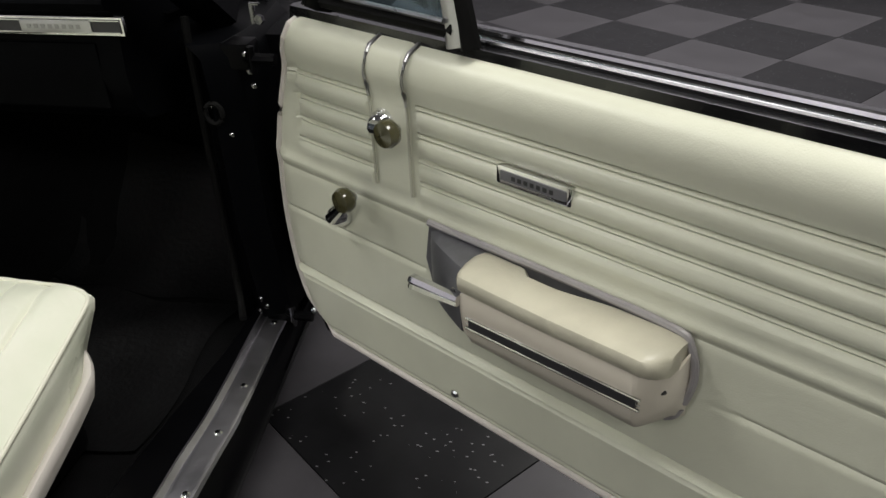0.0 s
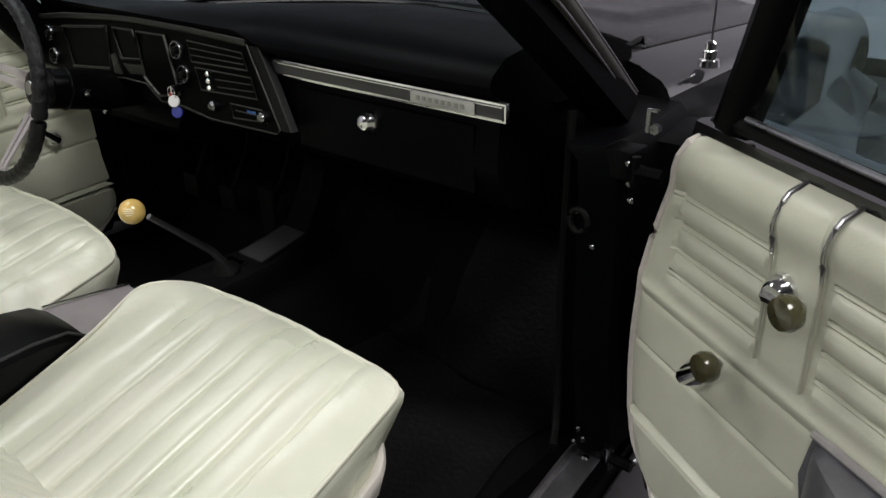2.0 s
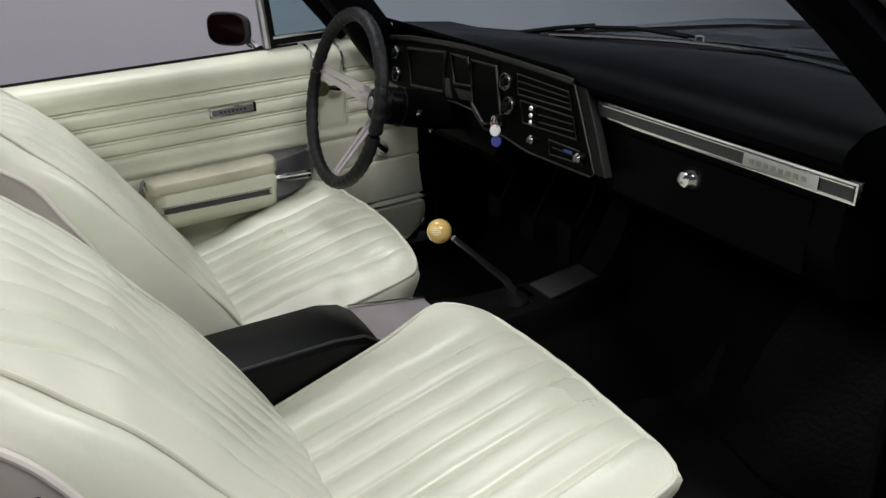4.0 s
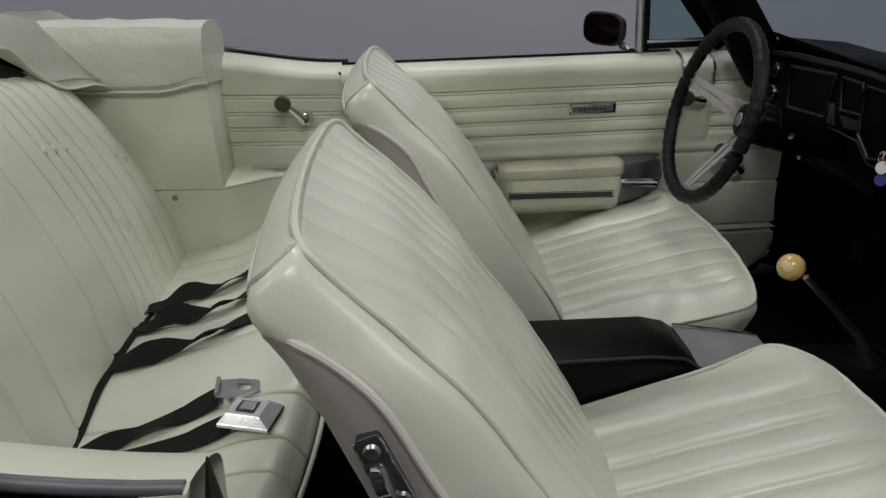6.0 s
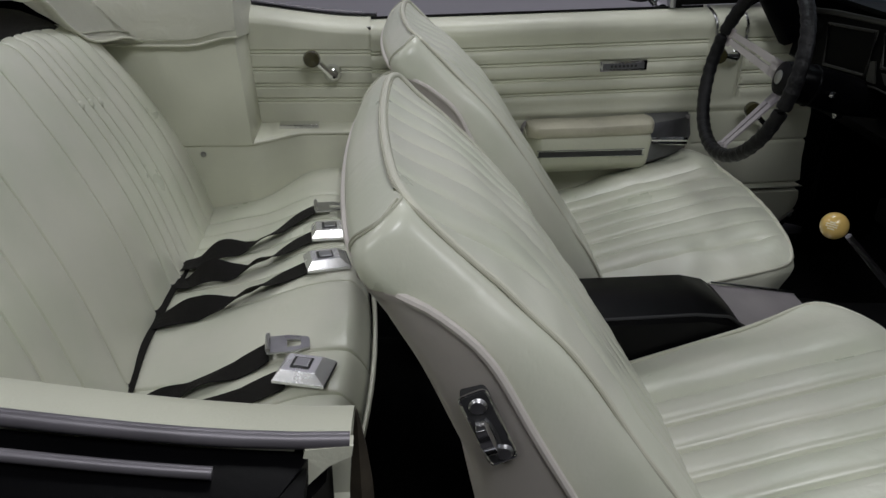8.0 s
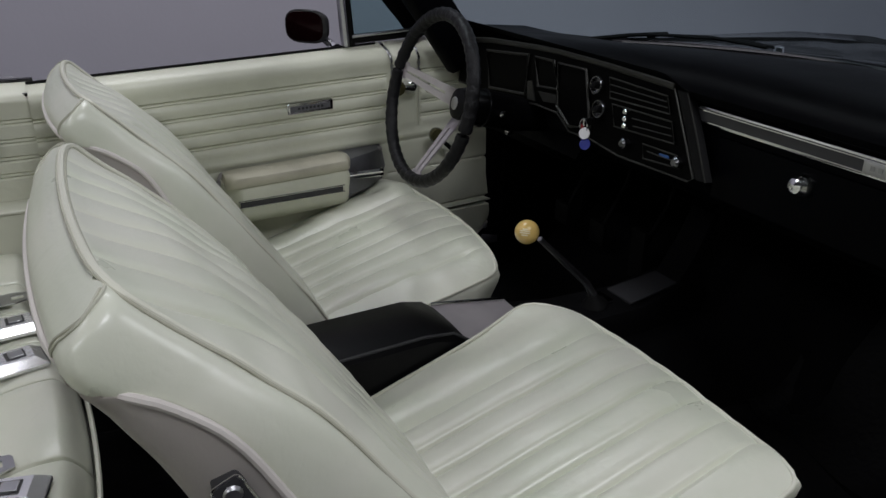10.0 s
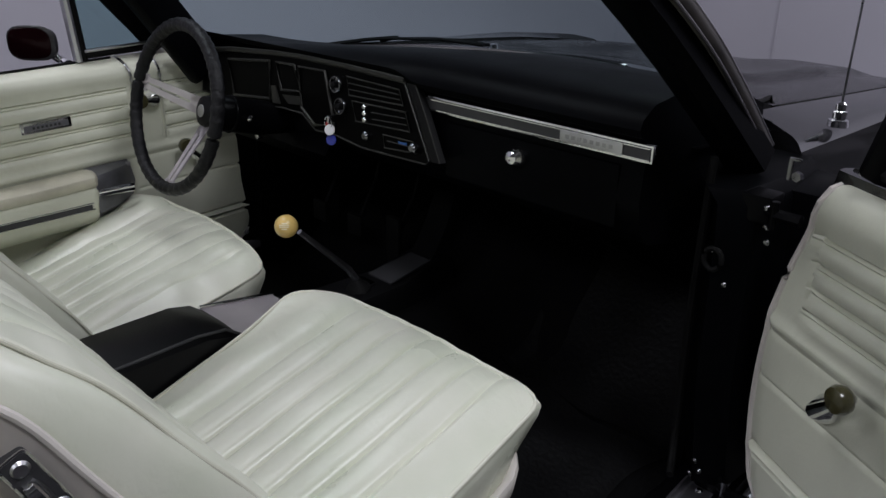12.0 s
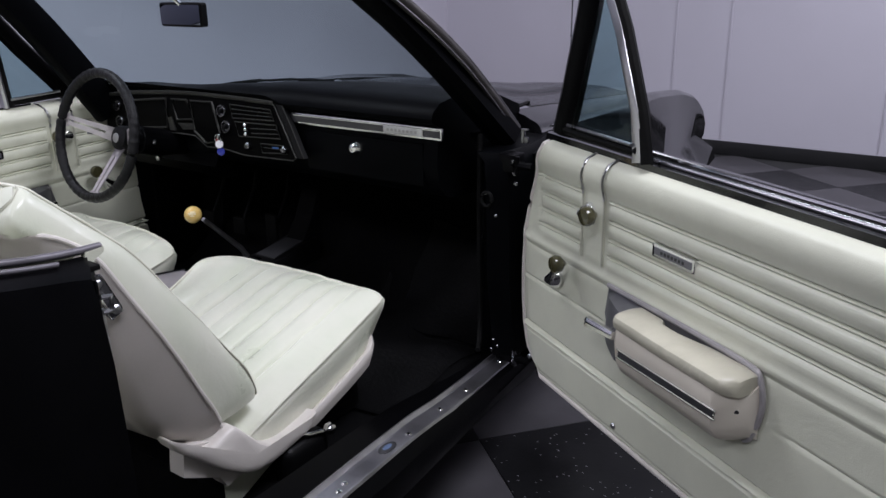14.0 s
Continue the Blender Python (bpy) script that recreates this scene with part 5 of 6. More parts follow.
# under-dash parts
part("lower_dash", loft([[(x, y, z) for y, z in ((-0.13, 0.74), (-0.15, 0.70), (-0.10, 0.655), (0.05, 0.66), (0.05, 0.74))] for x in frange(-0.70, -0.20, 6)]), BLACK_SATIN, dash)
part("kick_vent_pull", lathe([(0.006, 0), (0.010, 0.01), (0.008, 0.018), (0, 0.02)], (-0.45, -0.16, 0.705), (0, -1, 0), 12), CHROME, dash)

# keys hanging from the ignition
keys = thing("key_ring", (-0.088, -0.195, 0.81), "car key with round white and blue enamel fobs", "keys")
part("key", box(-0.098, -0.20, 0.816, 0.006, 0.03, 0.016, 0.002), CHROME, keys)
part("ring", tube([(-0.098 + 0.012 * math.cos(a), -0.214, 0.808 + 0.014 * math.sin(a)) for a in frange(0, 5.9, 16)], 0.0012, 6, closed=True), CHROME, keys)
part("white_fob", lathe([(0.0115, 0), (0.012, 0.002), (0.0115, 0.004), (0, 0.0045)], (-0.092, -0.214, 0.794), (0.5, -1, 0.3), 20), WHITE_TAG, keys, "round white fob")
part("blue_fob", lathe([(0.0115, 0), (0.012, 0.002), (0.0115, 0.004), (0, 0.0045)], (-0.090, -0.212, 0.772), (0.5, -1, 0.2), 20), BLUE_TAG, keys, "round blue fob")
part("red_tag", box(-0.102, -0.213, 0.804, 0.008, 0.003, 0.012, 0.001), RED_TAG, keys, "small red tag")

# ---------------------------------------------------------------- steering wheel and column
sw = thing("steering_wheel", (-0.405, -0.36, 0.80), "black leather laced steering wheel with brushed three spoke centre", "steering wheel")
WC = Vector((-0.377, -0.425, 0.826))
WN = Vector((-0.036, -1.0, 0.254)).normalized()
WX = Vector((1, 0, 0))
WYv = WN.cross(WX).normalized()
if WYv.z < 0:
    WYv = -WYv
R = 0.181


def wp(a, r=R, h=0.0):
    return WC + WX * r * math.cos(a) + WYv * r * math.sin(a) + WN * h


part("rim", tube([wp(2 * math.pi * k / 144) for k in range(144)], [0.0138 + 0.0014 * (k % 3 == 0) for k in range(144)], 12, closed=True), LEATHER_BLACK, sw, "black laced leather rim cover")
for a in (radians(12), radians(168), radians(-90)):
    e0, e1 = wp(a, 0.030, -0.082), wp(a, R - 0.004, -0.004)
    d = (e1 - e0)
    side = d.cross(WN).normalized()
    bm = bmesh.new()
    for lo, hi in ((0.0035, 0.021), (-0.021, -0.0035)):
        rings = []
        for t in frange(0, 1, 6):
            c = e0 + d * t
            k = 1 - 0.35 * t
            rings.append([c + side * lo * k - WN * 0.002, c + side * hi * k - WN * 0.002, c + side * hi * k + WN * 0.002, c + side * lo * k + WN * 0.002])
        loft(rings, bm=bm)
    for t0, t1 in ((0, 0.18), (0.9, 1.0)):
        loft([[e0 + d * t + side * q - WN * 0.002 for q in (-0.02, 0.02)] + [e0 + d * t + side * q + WN * 0.002 for q in (0.02, -0.02)] for t in (t0, t1)], bm=bm)
    part("spoke", bm, SPOKE, sw, "slotted brushed steel spoke", smooth=False)
part("horn_button", lathe([(0.038, -0.11), (0.038, -0.085), (0.034, -0.070), (0.018, -0.064), (0, -0.063)], WC, WN, 28), BLACK_PLASTIC, sw, "black horn button with round emblem")
part("horn_emblem", lathe([(0.016, -0.066), (0.014, -0.0625), (0, -0.062)], WC, WN, 18), STEEL, sw)
part("column", lathe([(0.030, -0.09), (0.034, -0.095), (0.042, -0.10), (0.042, -0.22), (0.03, -0.30), (0.03, -0.55)], WC, WN, 22), BLACK_SATIN, sw, "black steering column")
part("column_collar", lathe([(0.043, -0.132), (0.0445, -0.135), (0.043, -0.138)], WC, WN, 22), BLACK_SATIN, sw)
part("indicator_stalk", tube([WC - WN * 0.10 - WX * 0.04, WC - WN * 0.09 - WX * 0.10, WC - WN * 0.07 - WX * 0.15], [0.004, 0.004, 0.007], 8), CHROME, sw)
part("hazard_knob", lathe([(0.006, 0), (0.008, 0.01), (0, 0.014)], WC - WN * 0.16 + WX * 0.042, WX, 12), CHROME, sw)

# ---------------------------------------------------------------- console and shifter
con = thing("centre_console", (-0.035, -0.5, 0.25), "black plastic centre console with brushed metal top plate", "console")
CX = -0.035
rings = []
for y, zt, hw in ((-1.02, 0.470, 0.085), (-0.98, 0.492, 0.090), (-0.62, 0.500, 0.090), (-0.575, 0.490, 0.090), (-0.545, 0.468, 0.090)):
    rings.append([(CX - hw, y, 0.25), (CX - hw, y, zt - 0.03), (CX - hw + 0.004, y, zt - 0.012), (CX - hw + 0.02, y, zt - 0.002), (CX, y, zt), (CX + hw - 0.02, y, zt - 0.002), (CX + hw - 0.004, y, zt - 0.012), (CX + hw, y, zt - 0.03), (CX + hw, y, 0.25)])
part("console_bin", loft(rings), BLACK_PLASTIC, con, "black lidded console bin")
part("bin_edge", tube([(CX + 0.080, y, z) for y, z in ((-1.0, 0.486), (-0.64, 0.500), (-0.58, 0.494), (-0.545, 0.470))], 0.003, 6), DARK_GREY, con)
rings = []
for y, zt, hw in ((-0.545, 0.462, 0.090), (-0.40, 0.445, 0.082), (-0.28, 0.430, 0.074), (-0.10, 0.428, 0.066), (0.02, 0.455, 0.060), (0.06, 0.45, 0.055)):
    rings.append([(CX - hw, y, 0.25), (CX - hw, y, zt - 0.015), (CX - hw + 0.010, y, zt), (CX + hw - 0.010, y, zt), (CX + hw, y, zt - 0.015), (CX + hw, y, 0.25)])
part("console_body", loft(rings), BLACK_PLASTIC, con)
part("top_plate", loft([[(CX - hw, y, z), (CX + hw, y, z), (CX + hw, y, z + 0.004), (CX - hw, y, z + 0.004)] for y, z, hw in ((-0.55, 0.464, 0.080), (-0.38, 0.444, 0.070))]), SPOKE, con, "brushed metal console plate", smooth=False)
part("plate_edge", tube([(CX - 0.080, -0.55, 0.472), (CX - 0.070, -0.38, 0.452)], 0.004, 8), CHROME, con)
part("front_plate", loft([[(CX - hw, y, z), (CX + hw, y, z), (CX + hw, y, z + 0.004), (CX - hw, y, z + 0.004)] for y, z, hw in ((-0.13, 0.430, 0.040), (0.0, 0.449, 0.036))]), DARK_GREY, con, "brushed metal front plate", smooth=False)
part("console_riser", loft([[(CX + a * w, y, z) for a, y, z in ((-1, y0, z0), (1, y0, z0), (1, y0 + 0.02, z0 - 0.005), (-1, y0 + 0.02, z0 - 0.005))] for y0, z0, w in ((0.004, 0.452, 0.036), (0.05, 0.52, 0.036), (0.085, 0.60, 0.034))]), CARPET, con, "dark grey riser below the dashboard", smooth=False)
part("plate_clip", box(CX - 0.01, -0.165, 0.432, 0.05, 0.02, 0.01, 0.003), CHROME, con)
sh = thing("gear_lever", (CX, -0.22, 0.43), "chrome gear lever with yellowed ivory ball knob", "gear lever")
KN = Vector((-0.040, -0.375, 0.627))
part("lever_rod", tube([Vector((-0.03, -0.195, 0.44)), Vector((-0.031, -0.225, 0.487)), KN + Vector((0.002, 0.03, -0.02))], [0.009, 0.008, 0.006], 10, flat=None), STEEL, sh)
bm = bmesh.new()
bmesh.ops.create_uvsphere(bm, u_segments=28, v_segments=18, radius=0.0245, matrix=Matrix.Translation(KN))
ball = part("ball_knob", bm, BALL, sh, "yellowed ivory ball knob with engraved shift pattern")
for k, w in enumerate((0.010, 0.020, 0.020, 0.012)):
    dirv = Vector((0.62, -0.60, 0.38 - 0.16 * (k - 1.2))).normalized()
    side = dirv.cross(Vector((0, 0, 1))).normalized()
    upv = side.cross(dirv)
    c = KN + dirv * 0.0246
    part("engraving", box(0, 0, 0, 1, 1, 1, 0, fn=lambda p, c=c, side=side, upv=upv, dirv=dirv, w=w: c + side * p[0] * w + upv * p[2] * 0.0022 + dirv * p[1] * 0.001), ENGRAVE, ball)
part("lever_boot", lathe([(0.030, 0), (0.027, 0.006), (0.018, 0.014), (0.013, 0.025), (0.010, 0.028)], (-0.03, -0.20, 0.430), (0, -0.3, 1), 20), RUBBER, sh)

# passenger footwell mat in two sagging pieces
MAT_RUBBER = mat("black_ribbed_mat", (0.010, 0.010, 0.011), 0.5, bump=0.4, scale=90, vary=0.4, vscale=10, spec=0.3)
fm = thing("floor_mat", (0.44, -0.2, 0.26), "black rubber floor mat lying rumpled in the footwell", "floor mat")
for nm, ya, yb in (("mat_flat", -0.42, 0.02), ("mat_toe", 0.03, 0.34)):
    bm = grid_surface(frange(0.20, 0.67, 24), frange(0, 1, 20), lambda x, v, ya=ya, yb=yb: (x + 0.012 * math.sin(v * 7), ya + (yb - ya) * v + 0.02 * math.sin(x * 9), floor_z(x, ya + (yb - ya) * v) + 0.010 + 0.008 * math.sin(x * 14 + v * 3) * v + 0.012 * max(0, (0.26 - x) / 0.06) ** 2))
    bmesh.ops.solidify(bm, geom=bm.faces[:], thickness=0.005)
    part(nm, bm, MAT_RUBBER, fm)
# pedals
for px, w in ((-0.52, 0.06), (-0.36, 0.06), (-0.20, 0.05)):
    p = thing("pedal", (px, 0.10, 0.42), "black rubber foot pedal on a steel arm", "pedal", "foot pedals")
    part("pad", box(px, 0.06, 0.43, w, 0.014, 0.06 if px < -0.3 else 0.13, 0.005), RUBBER, p)
    part("arm", tube([(px, 0.07, 0.43), (px + 0.01, 0.13, 0.55), (px + 0.01, 0.16, 0.70)], 0.007, 8), BLACK_SATIN, p)

# mirrors
rv = thing("rear_view_mirror", (-0.03, -0.34, 1.16), "rear view mirror in a black frame", "mirror")
part("housing", box(0, 0, 0, 1, 1, 1, 0.10, fn=lambda p: Vector((-0.035, -0.335, 1.165)) + Vector((0.17 * p[0], 0.020 * p[1], 0.062 * p[2]))), BLACK_PLASTIC, rv)
part("glass", box(-0.035, -0.3465, 1.165, 0.158, 0.002, 0.050, 0.0005), MIRROR, rv, "mirror glass")
part("stem", tube([(-0.035, -0.33, 1.18), (-0.035, -0.42, 1.26), (-0.035, -0.66, 1.36)], 0.006, 8), CHROME, rv)
def sq(v):
    return math.copysign(abs(v) ** 0.62, v)


sm = thing("door_mirror", (-0.9, -0.5, 0.9), "dark door mirror with dull rim and reflecting glass", "mirror")
part("mirror_shell", loft([[Vector((-0.895, -0.515, 0.918)) + Vector((sq(math.cos(a)) * rx * 0.65, sq(math.cos(a)) * rx * 0.6 + d, sq(math.sin(a)) * rz)) for a in frange(0, 2 * math.pi * 23 / 24, 24)] for d, rx, rz in ((-0.018, 0.066, 0.041), (-0.014, 0.069, 0.0435), (0.0, 0.060, 0.038), (0.012, 0.04, 0.03), (0.018, 0.012, 0.012))]), DULL_BASE, sm)
part("mirror_face", loft([[Vector((-0.895, -0.515, 0.918)) + Vector((sq(math.cos(a)) * rx * 0.65, sq(math.cos(a)) * rx * 0.6 + d, sq(math.sin(a)) * rz)) for a in frange(0, 2 * math.pi * 23 / 24, 24)] for d, rx, rz in ((-0.0205, 0.060, 0.036), (-0.0190, 0.062, 0.038))]), RED_REFLECTION, sm, "mirror glass coloured with a dark red reflection")
part("mirror_stem", tube([(-0.89, -0.49, 0.89), (-0.875, -0.47, 0.87), (-0.86, -0.465, 0.86)], [0.010, 0.012, 0.018], 10), CHROME, sm)

# wipers and aerial
for x0 in (-0.24, 0.19):
    w = thing("wiper", (x0, 0.47, 0.90), "black windscreen wiper resting on the cowl", "wiper", "wipers")
    part("arm", tube([(x0, 0.475, 0.892), (x0 - 0.13, 0.468, 0.895), (x0 - 0.27, 0.452 - 0.06 * (x0 < 0), 0.889)], 0.004, 8), BLACK_PLASTIC, w)
    part("blade", tube([(x0 - 0.02, 0.456, 0.893), (x0 - 0.20, 0.436, 0.894), (x0 - 0.36, 0.402 - 0.05 * (x0 < 0), 0.884)], 0.005, 6), RUBBER, w)
    part("pivot", lathe([(0.014, 0), (0.012, 0.014), (0, 0.018)], (x0, 0.475, 0.882), (0, 0, 1), 14), CHROME, w)
ae = thing("radio_aerial", (0.75, 0.35, 0.858), "chrome telescopic radio aerial on the front wing", "aerial")
part("base", lathe([(0.020, 0.0), (0.018, 0.012), (0.012, 0.014), (0.013, 0.028), (0.009, 0.030), (0.010, 0.042), (0.005, 0.046), (0, 0.046)], (0.750, 0.356, 0.864), (0, 0, 1), 18), CHROME, ae)
part("mast", tube([(0.750, 0.356, 0.906), (0.750, 0.356, 1.9)], 0.0022, 8), STEEL, ae)

# hinge hardware on the open side pillar
for z in (0.30, 0.815):
    hg = part("door_hinge", box(0.80, -0.055, z, 0.05, 0.05, 0.045, 0.006), BLACK_SATIN, car, "black steel door hinge")
    part("hinge_arm", tube([(0.80, -0.06, z), (0.84, -0.085, z), (0.875, -0.085, z)], 0.010, 8), BLACK_SATIN, hg)
    part("hinge_pin", lathe([(0.006, -0.022), (0.006, 0.022), (0, 0.023)], (0.835, -0.088, z), (0, 0, 1), 12), DIM_CHROME if z < 0.5 else BLACK_SATIN, hg)
for x, y, z in ((0.822, -0.085, 0.823), (0.826, -0.085, 0.793), (0.830, -0.085, 0.769), (0.728, -0.032, 0.639), (0.70, -0.028, 0.594), (0.775, -0.088, 0.68), (0.776, -0.106, 0.318), (0.792, -0.104, 0.330), (0.781, -0.104, 0.346)):
    part("bolt", lathe([(0.0, 0.005), (0.004, 0.004), (0.0058, 0.0)], (x, y, z), (-0.3, -1, 0), 12), DIM_CHROME, car, "steel bolt head")
grom = part("grommet", tube([(0.755 + 0.015 * math.cos(a), -0.098, 0.722 + 0.018 * math.sin(a)) for a in frange(0, 6.02, 20)], 0.005, 8, closed=True), RUBBER, car, "black rubber grommet")
part("grommet_screw", lathe([(0.0, 0.005), (0.004, 0.004), (0.006, 0)], (0.752, -0.096, 0.736), (-0.2, -1, 0), 12), DIM_CHROME, grom)
clipb = part("pillar_bracket", box(0.842, -0.073, 0.886, 0.009, 0.008, 0.034, 0.003), DIM_CHROME, car, "small steel bracket")
part("bracket_tab", box(0.847, -0.074, 0.902, 0.018, 0.006, 0.005, 0.002), DIM_CHROME, clipb)
part("bracket_nut", lathe([(0.008, 0), (0.008, 0.008), (0, 0.009)], (0.858, -0.08, 0.880), (-0.2, -1, 0), 6), DIM_CHROME, clipb)

# ---------------------------------------------------------------- seat belts on the rear bench
def bench_top(x, y):
    v = (bench_front_y(x) - y) / (bench_front_y(x) + 1.62)
    return 0.485 - 0.055 * v + 0.030 * math.exp(-((v - 0.2) / 0.25) ** 2) - 0.05 * max(0, (0.10 - v) / 0.10) ** 2 + 0.02 * math.exp(-((x + 0.03) / 0.14) ** 2)


def belt(x0, y0, x1, y1, end, twist=0.0, sway=0.015, rot=0.0, folds=0.0):
    b = thing("seat_belt", (x1, y1, bench_top(x1, y1)), ("twisted " if twist > 0.4 else "") + "black webbing lap belt lying on the bench with " + ("chrome buckle" if end == "buckle" else "steel tongue"), "seat belt", "rear seat belts")
    n = 40
    rings = []
    for i in range(n):
        t = i / (n - 1)
        x = x0 + (x1 - x0) * t + sway * math.sin(t * 5 + x0 * 9) * (1 - t * t)
        y = y0 + (y1 - y0) * t
        roll = twist * math.exp(-((t - 0.30) / 0.12) ** 2) - 0.7 * twist * math.exp(-((t - 0.62) / 0.10) ** 2) + 0.10 * math.sin(t * 7 + x0 * 5)
        hw = 0.0225
        lift = hw * abs(math.sin(roll)) + folds * abs(math.sin(t * 11 + x0 * 7)) * (1 - t) + 0.004
        row = []
        for q in (-1, -0.33, 0.33, 1):
            px = x + q * hw * math.cos(roll)
            bow = 0.0014 * math.sin(t * 11 + q * 2 + x0 * 11) * (1 - 0.6 * t)
            row.append(Vector((px, y + 0.006 * q * math.sin(t * 9), bench_top(px, max(y, -1.60)) * 0.6 + bench_top(x, max(y, -1.60)) * 0.4 + lift - q * hw * math.sin(roll) + bow)))
        rings.append(row + [p + Vector((0, 0, 0.0018)) for p in row[::-1]])
    part("webbing", loft(rings), WEBBING, b, smooth=False)
    c = Vector((x1, y1 + 0.03, bench_top(x1, y1 + 0.03) + 0.014))
    turn = Matrix.Rotation(rot, 3, "Z")

    def at(x, y, z):
        return c + turn @ Vector((x, y, z))
    if end == "buckle":
        # a sloped chrome case with a grooved lip and a sunk press button
        k = part("buckle", loft([[at(sx * w, sy * l + o, h) for sx, sy in ((-1, -1), (1, -1), (1, 1), (-1, 1))] for w, l, h, o in ((0.029, 0.036, -0.010, 0), (0.033, 0.040, -0.008, 0), (0.033, 0.040, -0.003, 0), (0.032, 0.039, -0.002, 0), (0.0225, 0.027, 0.0095, -0.003), (0.0215, 0.026, 0.0105, -0.003))]), BUCKLE, b, "chrome push button buckle", smooth=False)
        part("buckle_well", box(0, 0, 0, 1, 1, 1, 0.05, fn=lambda p: at(p[0] * 0.028, -0.003 + p[1] * 0.030, 0.0105 + p[2] * 0.002)), DARK_GREY, k, "dark recess round the button")
        part("buckle_button", box(0, 0, 0, 1, 1, 1, 0.08, fn=lambda p: at(p[0] * 0.021, -0.002 + p[1] * 0.022, 0.012 + p[2] * 0.003)), STEEL, k, "grey release button")
        for dz in (-0.0035, -0.0065):
            part("case_line", tube([at(-0.031, 0.0408, dz), at(0.031, 0.0408, dz)], 0.0009, 6), DARK_GREY, k)
    else:
        outer = [(-0.024, -0.032), (0.024, -0.032), (0.024, 0.004), (0.015, 0.036), (-0.015, 0.036), (-0.024, 0.004)]
        inner = [(-0.011, 0.000), (0.011, 0.000), (0.010, 0.012), (0.008, 0.022), (-0.008, 0.022), (-0.010, 0.012)]
        bm = bmesh.new()
        o0, i0, o1, i1 = [[bm.verts.new(at(x, y, z)) for x, y in ring] for ring, z in ((outer, -0.006), (inner, -0.006), (outer, -0.003), (inner, -0.003))]
        for a in range(6):
            q = (a + 1) % 6
            bm.faces.new((o0[a], o0[q], i0[q], i0[a]))
            bm.faces.new((o1[a], o1[q], i1[q], i1[a]))
            bm.faces.new((o0[a], o0[q], o1[q], o1[a]))
            bm.faces.new((i0[a], i0[q], i1[q], i1[a]))
        tg = part("tongue", bm, STEEL, b, "bright steel belt tongue", smooth=False)
        part("tongue_bar", tube([at(-0.023, -0.030, 0.001), at(0.023, -0.030, 0.001)], 0.004, 8), STEEL, tg)
    return b


belt(0.245, -1.60, 0.200, -1.335, "buckle", 0.10, rot=-0.25)
belt(0.215, -1.60, 0.115, -1.37, "tongue", 0.25, rot=0.1)
belt(-0.03, -1.60, -0.135, -1.32, "buckle", 0.55, 0.020, 0.2, 0.007)
belt(-0.17, -1.60, -0.285, -1.32, "buckle", 0.70, 0.022, 0.1, 0.008)
belt(-0.25, -1.60, -0.415, -1.33, "tongue", 0.50, 0.02, 0.1, 0.008)

# black straps along the crease to the belt anchors, doubling as its shaded gap
for xa, xb in ((0.25, 0.02), (0.02, -0.28)):
    b = thing("anchor_strap", (xa, -1.6, 0.44), "black webbing strap tucked into and darkening the bench crease", "belt strap", "anchor straps")
    part("webbing", loft([[(x, -1.600 + a, bench_top(x, -1.60) + 0.004 + c + 0.004 * math.sin(x * 30)) for a, c in ((0, 0), (0.016, 0.002), (0.015, 0.005), (-0.006, 0.012))] for x in frange(xa, xb, 16)]), WEBBING, b, smooth=False)

# ---------------------------------------------------------------- floor tiles
TILE, TH = 0.50, radians(51)
TA = Vector((math.cos(TH), math.sin(TH))) * TILE
TB = Vector((math.sin(TH), -math.cos(TH))) * TILE
TO = Vector((0.713, -0.065))
TILE_DARK = mat("black_speckled_vinyl_tile", (0.008, 0.008, 0.009), 0.36, bump=0.05, scale=60, vary=0.4, vscale=9, spec=0.2)


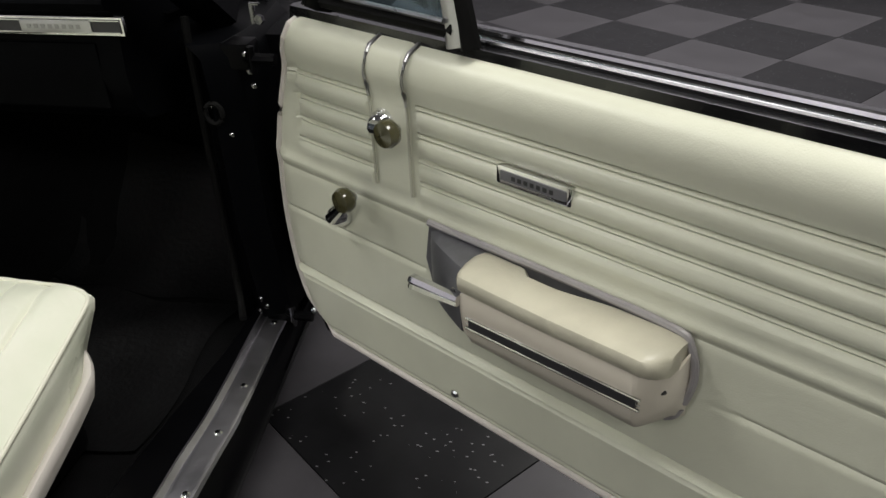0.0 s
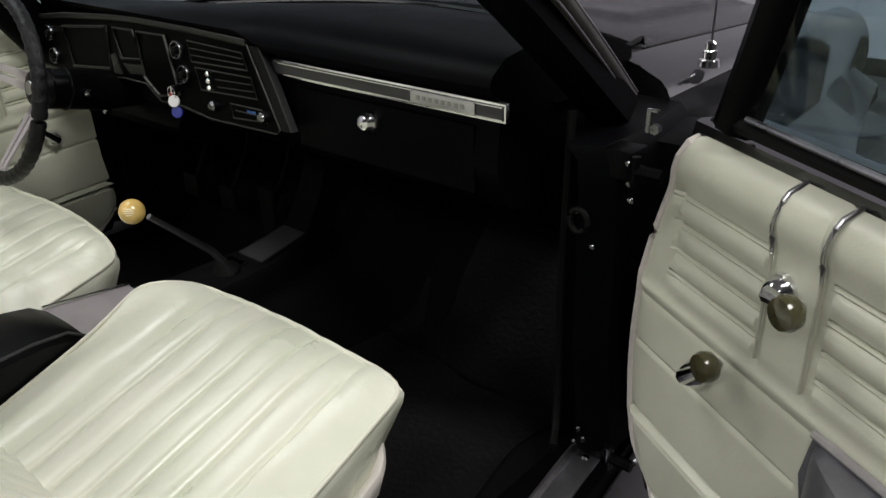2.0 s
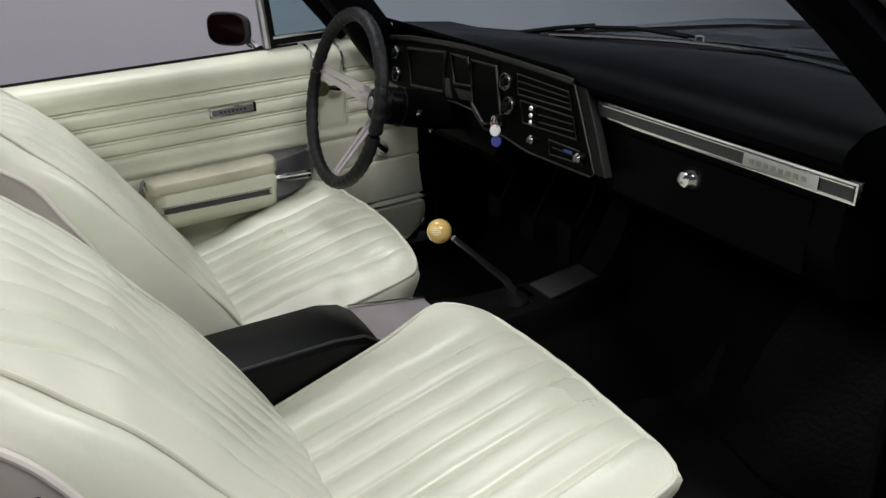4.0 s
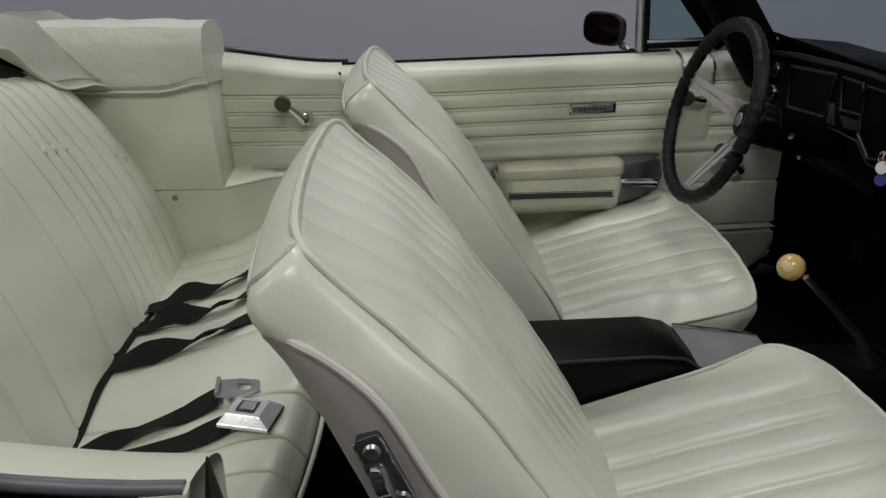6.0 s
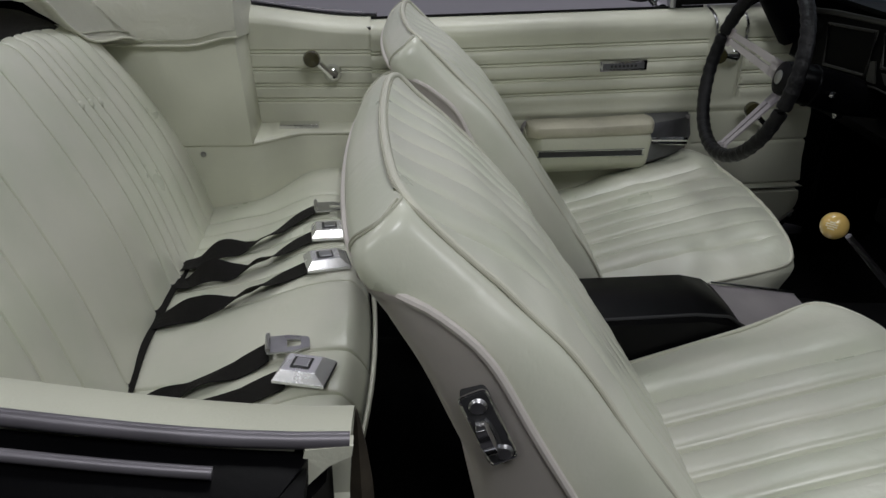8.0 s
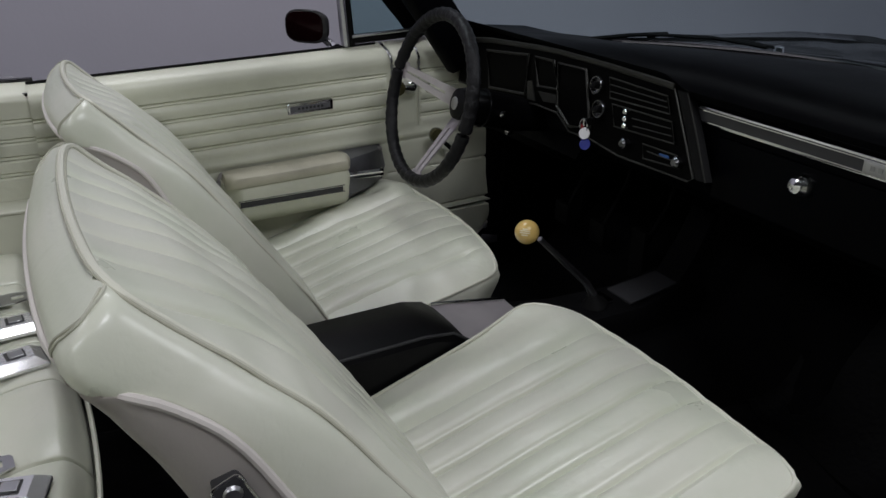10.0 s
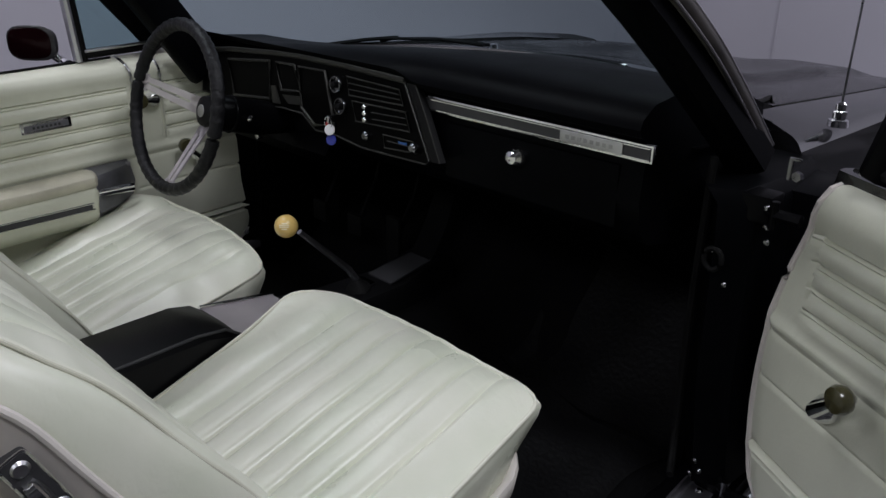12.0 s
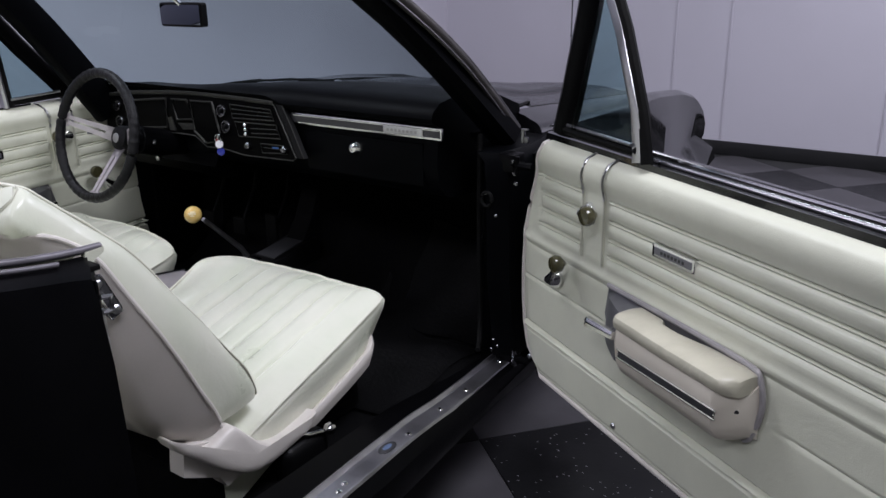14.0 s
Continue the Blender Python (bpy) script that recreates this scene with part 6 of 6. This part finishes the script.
def speckle(m, scale, stretch, limit, colour):
    """Short pale flecks over a tile."""
    n, l = m.node_tree.nodes, m.node_tree.links
    b = n["Principled BSDF"]
    src = b.inputs["Base Color"].links[0].from_socket
    tc, mp, vo = n.new("ShaderNodeTexCoord"), n.new("ShaderNodeMapping"), n.new("ShaderNodeTexVoronoi")
    wob = n.new("ShaderNodeTexNoise")
    mp.inputs["Scale"].default_value = stretch
    mp.inputs["Rotation"].default_value = (0, 0, 0.5)
    vo.inputs["Scale"].default_value = scale
    wob.inputs["Scale"].default_value = 7
    l.new(tc.outputs["Object"], mp.inputs["Vector"])
    l.new(mp.outputs["Vector"], vo.inputs["Vector"])
    l.new(tc.outputs["Object"], wob.inputs["Vector"])
    lt, mul, gt = n.new("ShaderNodeMath"), n.new("ShaderNodeMath"), n.new("ShaderNodeMath")
    lt.operation, gt.operation, mul.operation = "LESS_THAN", "GREATER_THAN", "MULTIPLY"
    lt.inputs[1].default_value, gt.inputs[1].default_value = limit, 0.46
    l.new(vo.outputs["Distance"], lt.inputs[0])
    l.new(wob.outputs["Fac"], gt.inputs[0])
    l.new(lt.outputs[0], mul.inputs[0])
    l.new(gt.outputs[0], mul.inputs[1])
    mx = n.new("ShaderNodeMix")
    mx.data_type = "RGBA"
    l.new(mul.outputs[0], mx.inputs["Factor"])
    l.new(src, mx.inputs["A"])
    mx.inputs["B"].default_value = (*colour, 1)
    l.new(mx.outputs["Result"], b.inputs["Base Color"])


speckle(TILE_DARK, 46.0, (0.8, 1.7, 1), 0.12, (0.24, 0.24, 0.25))
TILE_GREY = mat("grey_vinyl_tile", (0.063, 0.060, 0.066), 0.36, bump=0.05, scale=60, vary=0.3, vscale=5, spec=0.2)
floor_ob = bpy.data.objects["floor"]


def tile_mesh(name, m):
    bm = box(0, 0, -0.002, TILE - 0.002, TILE - 0.002, 0.004, 0.0008, seg=1)
    bmesh.ops.rotate(bm, verts=bm.verts, cent=(0, 0, 0), matrix=Matrix.Rotation(TH, 3, "Z"))
    me = bpy.data.meshes.new(name)
    bm.to_mesh(me)
    bm.free()
    me.materials.append(m)
    return me


T_MESH = (tile_mesh("dark_tile", TILE_DARK), tile_mesh("grey_tile", TILE_GREY))
cells = []
for i in range(-24, 26):
    for j in range(-24, 26):
        c = TO + TA * (i + 0.5) + TB * (j + 0.5)
        if WX0 + 0.3 < c.x < WX1 - 0.3 and WY0 + 0.3 < c.y < WY - 0.05:
            cells.append(((c - Vector((2.0, 1.5))).length, i, j, c))
cells.sort(key=lambda q: q[0])
for k, (_, i, j, c) in enumerate(cells[:300]):
    ob = new("tile", T_MESH[(i + j) % 2])
    ob.parent = floor_ob
    ob.location = (c.x, c.y, 0.0)
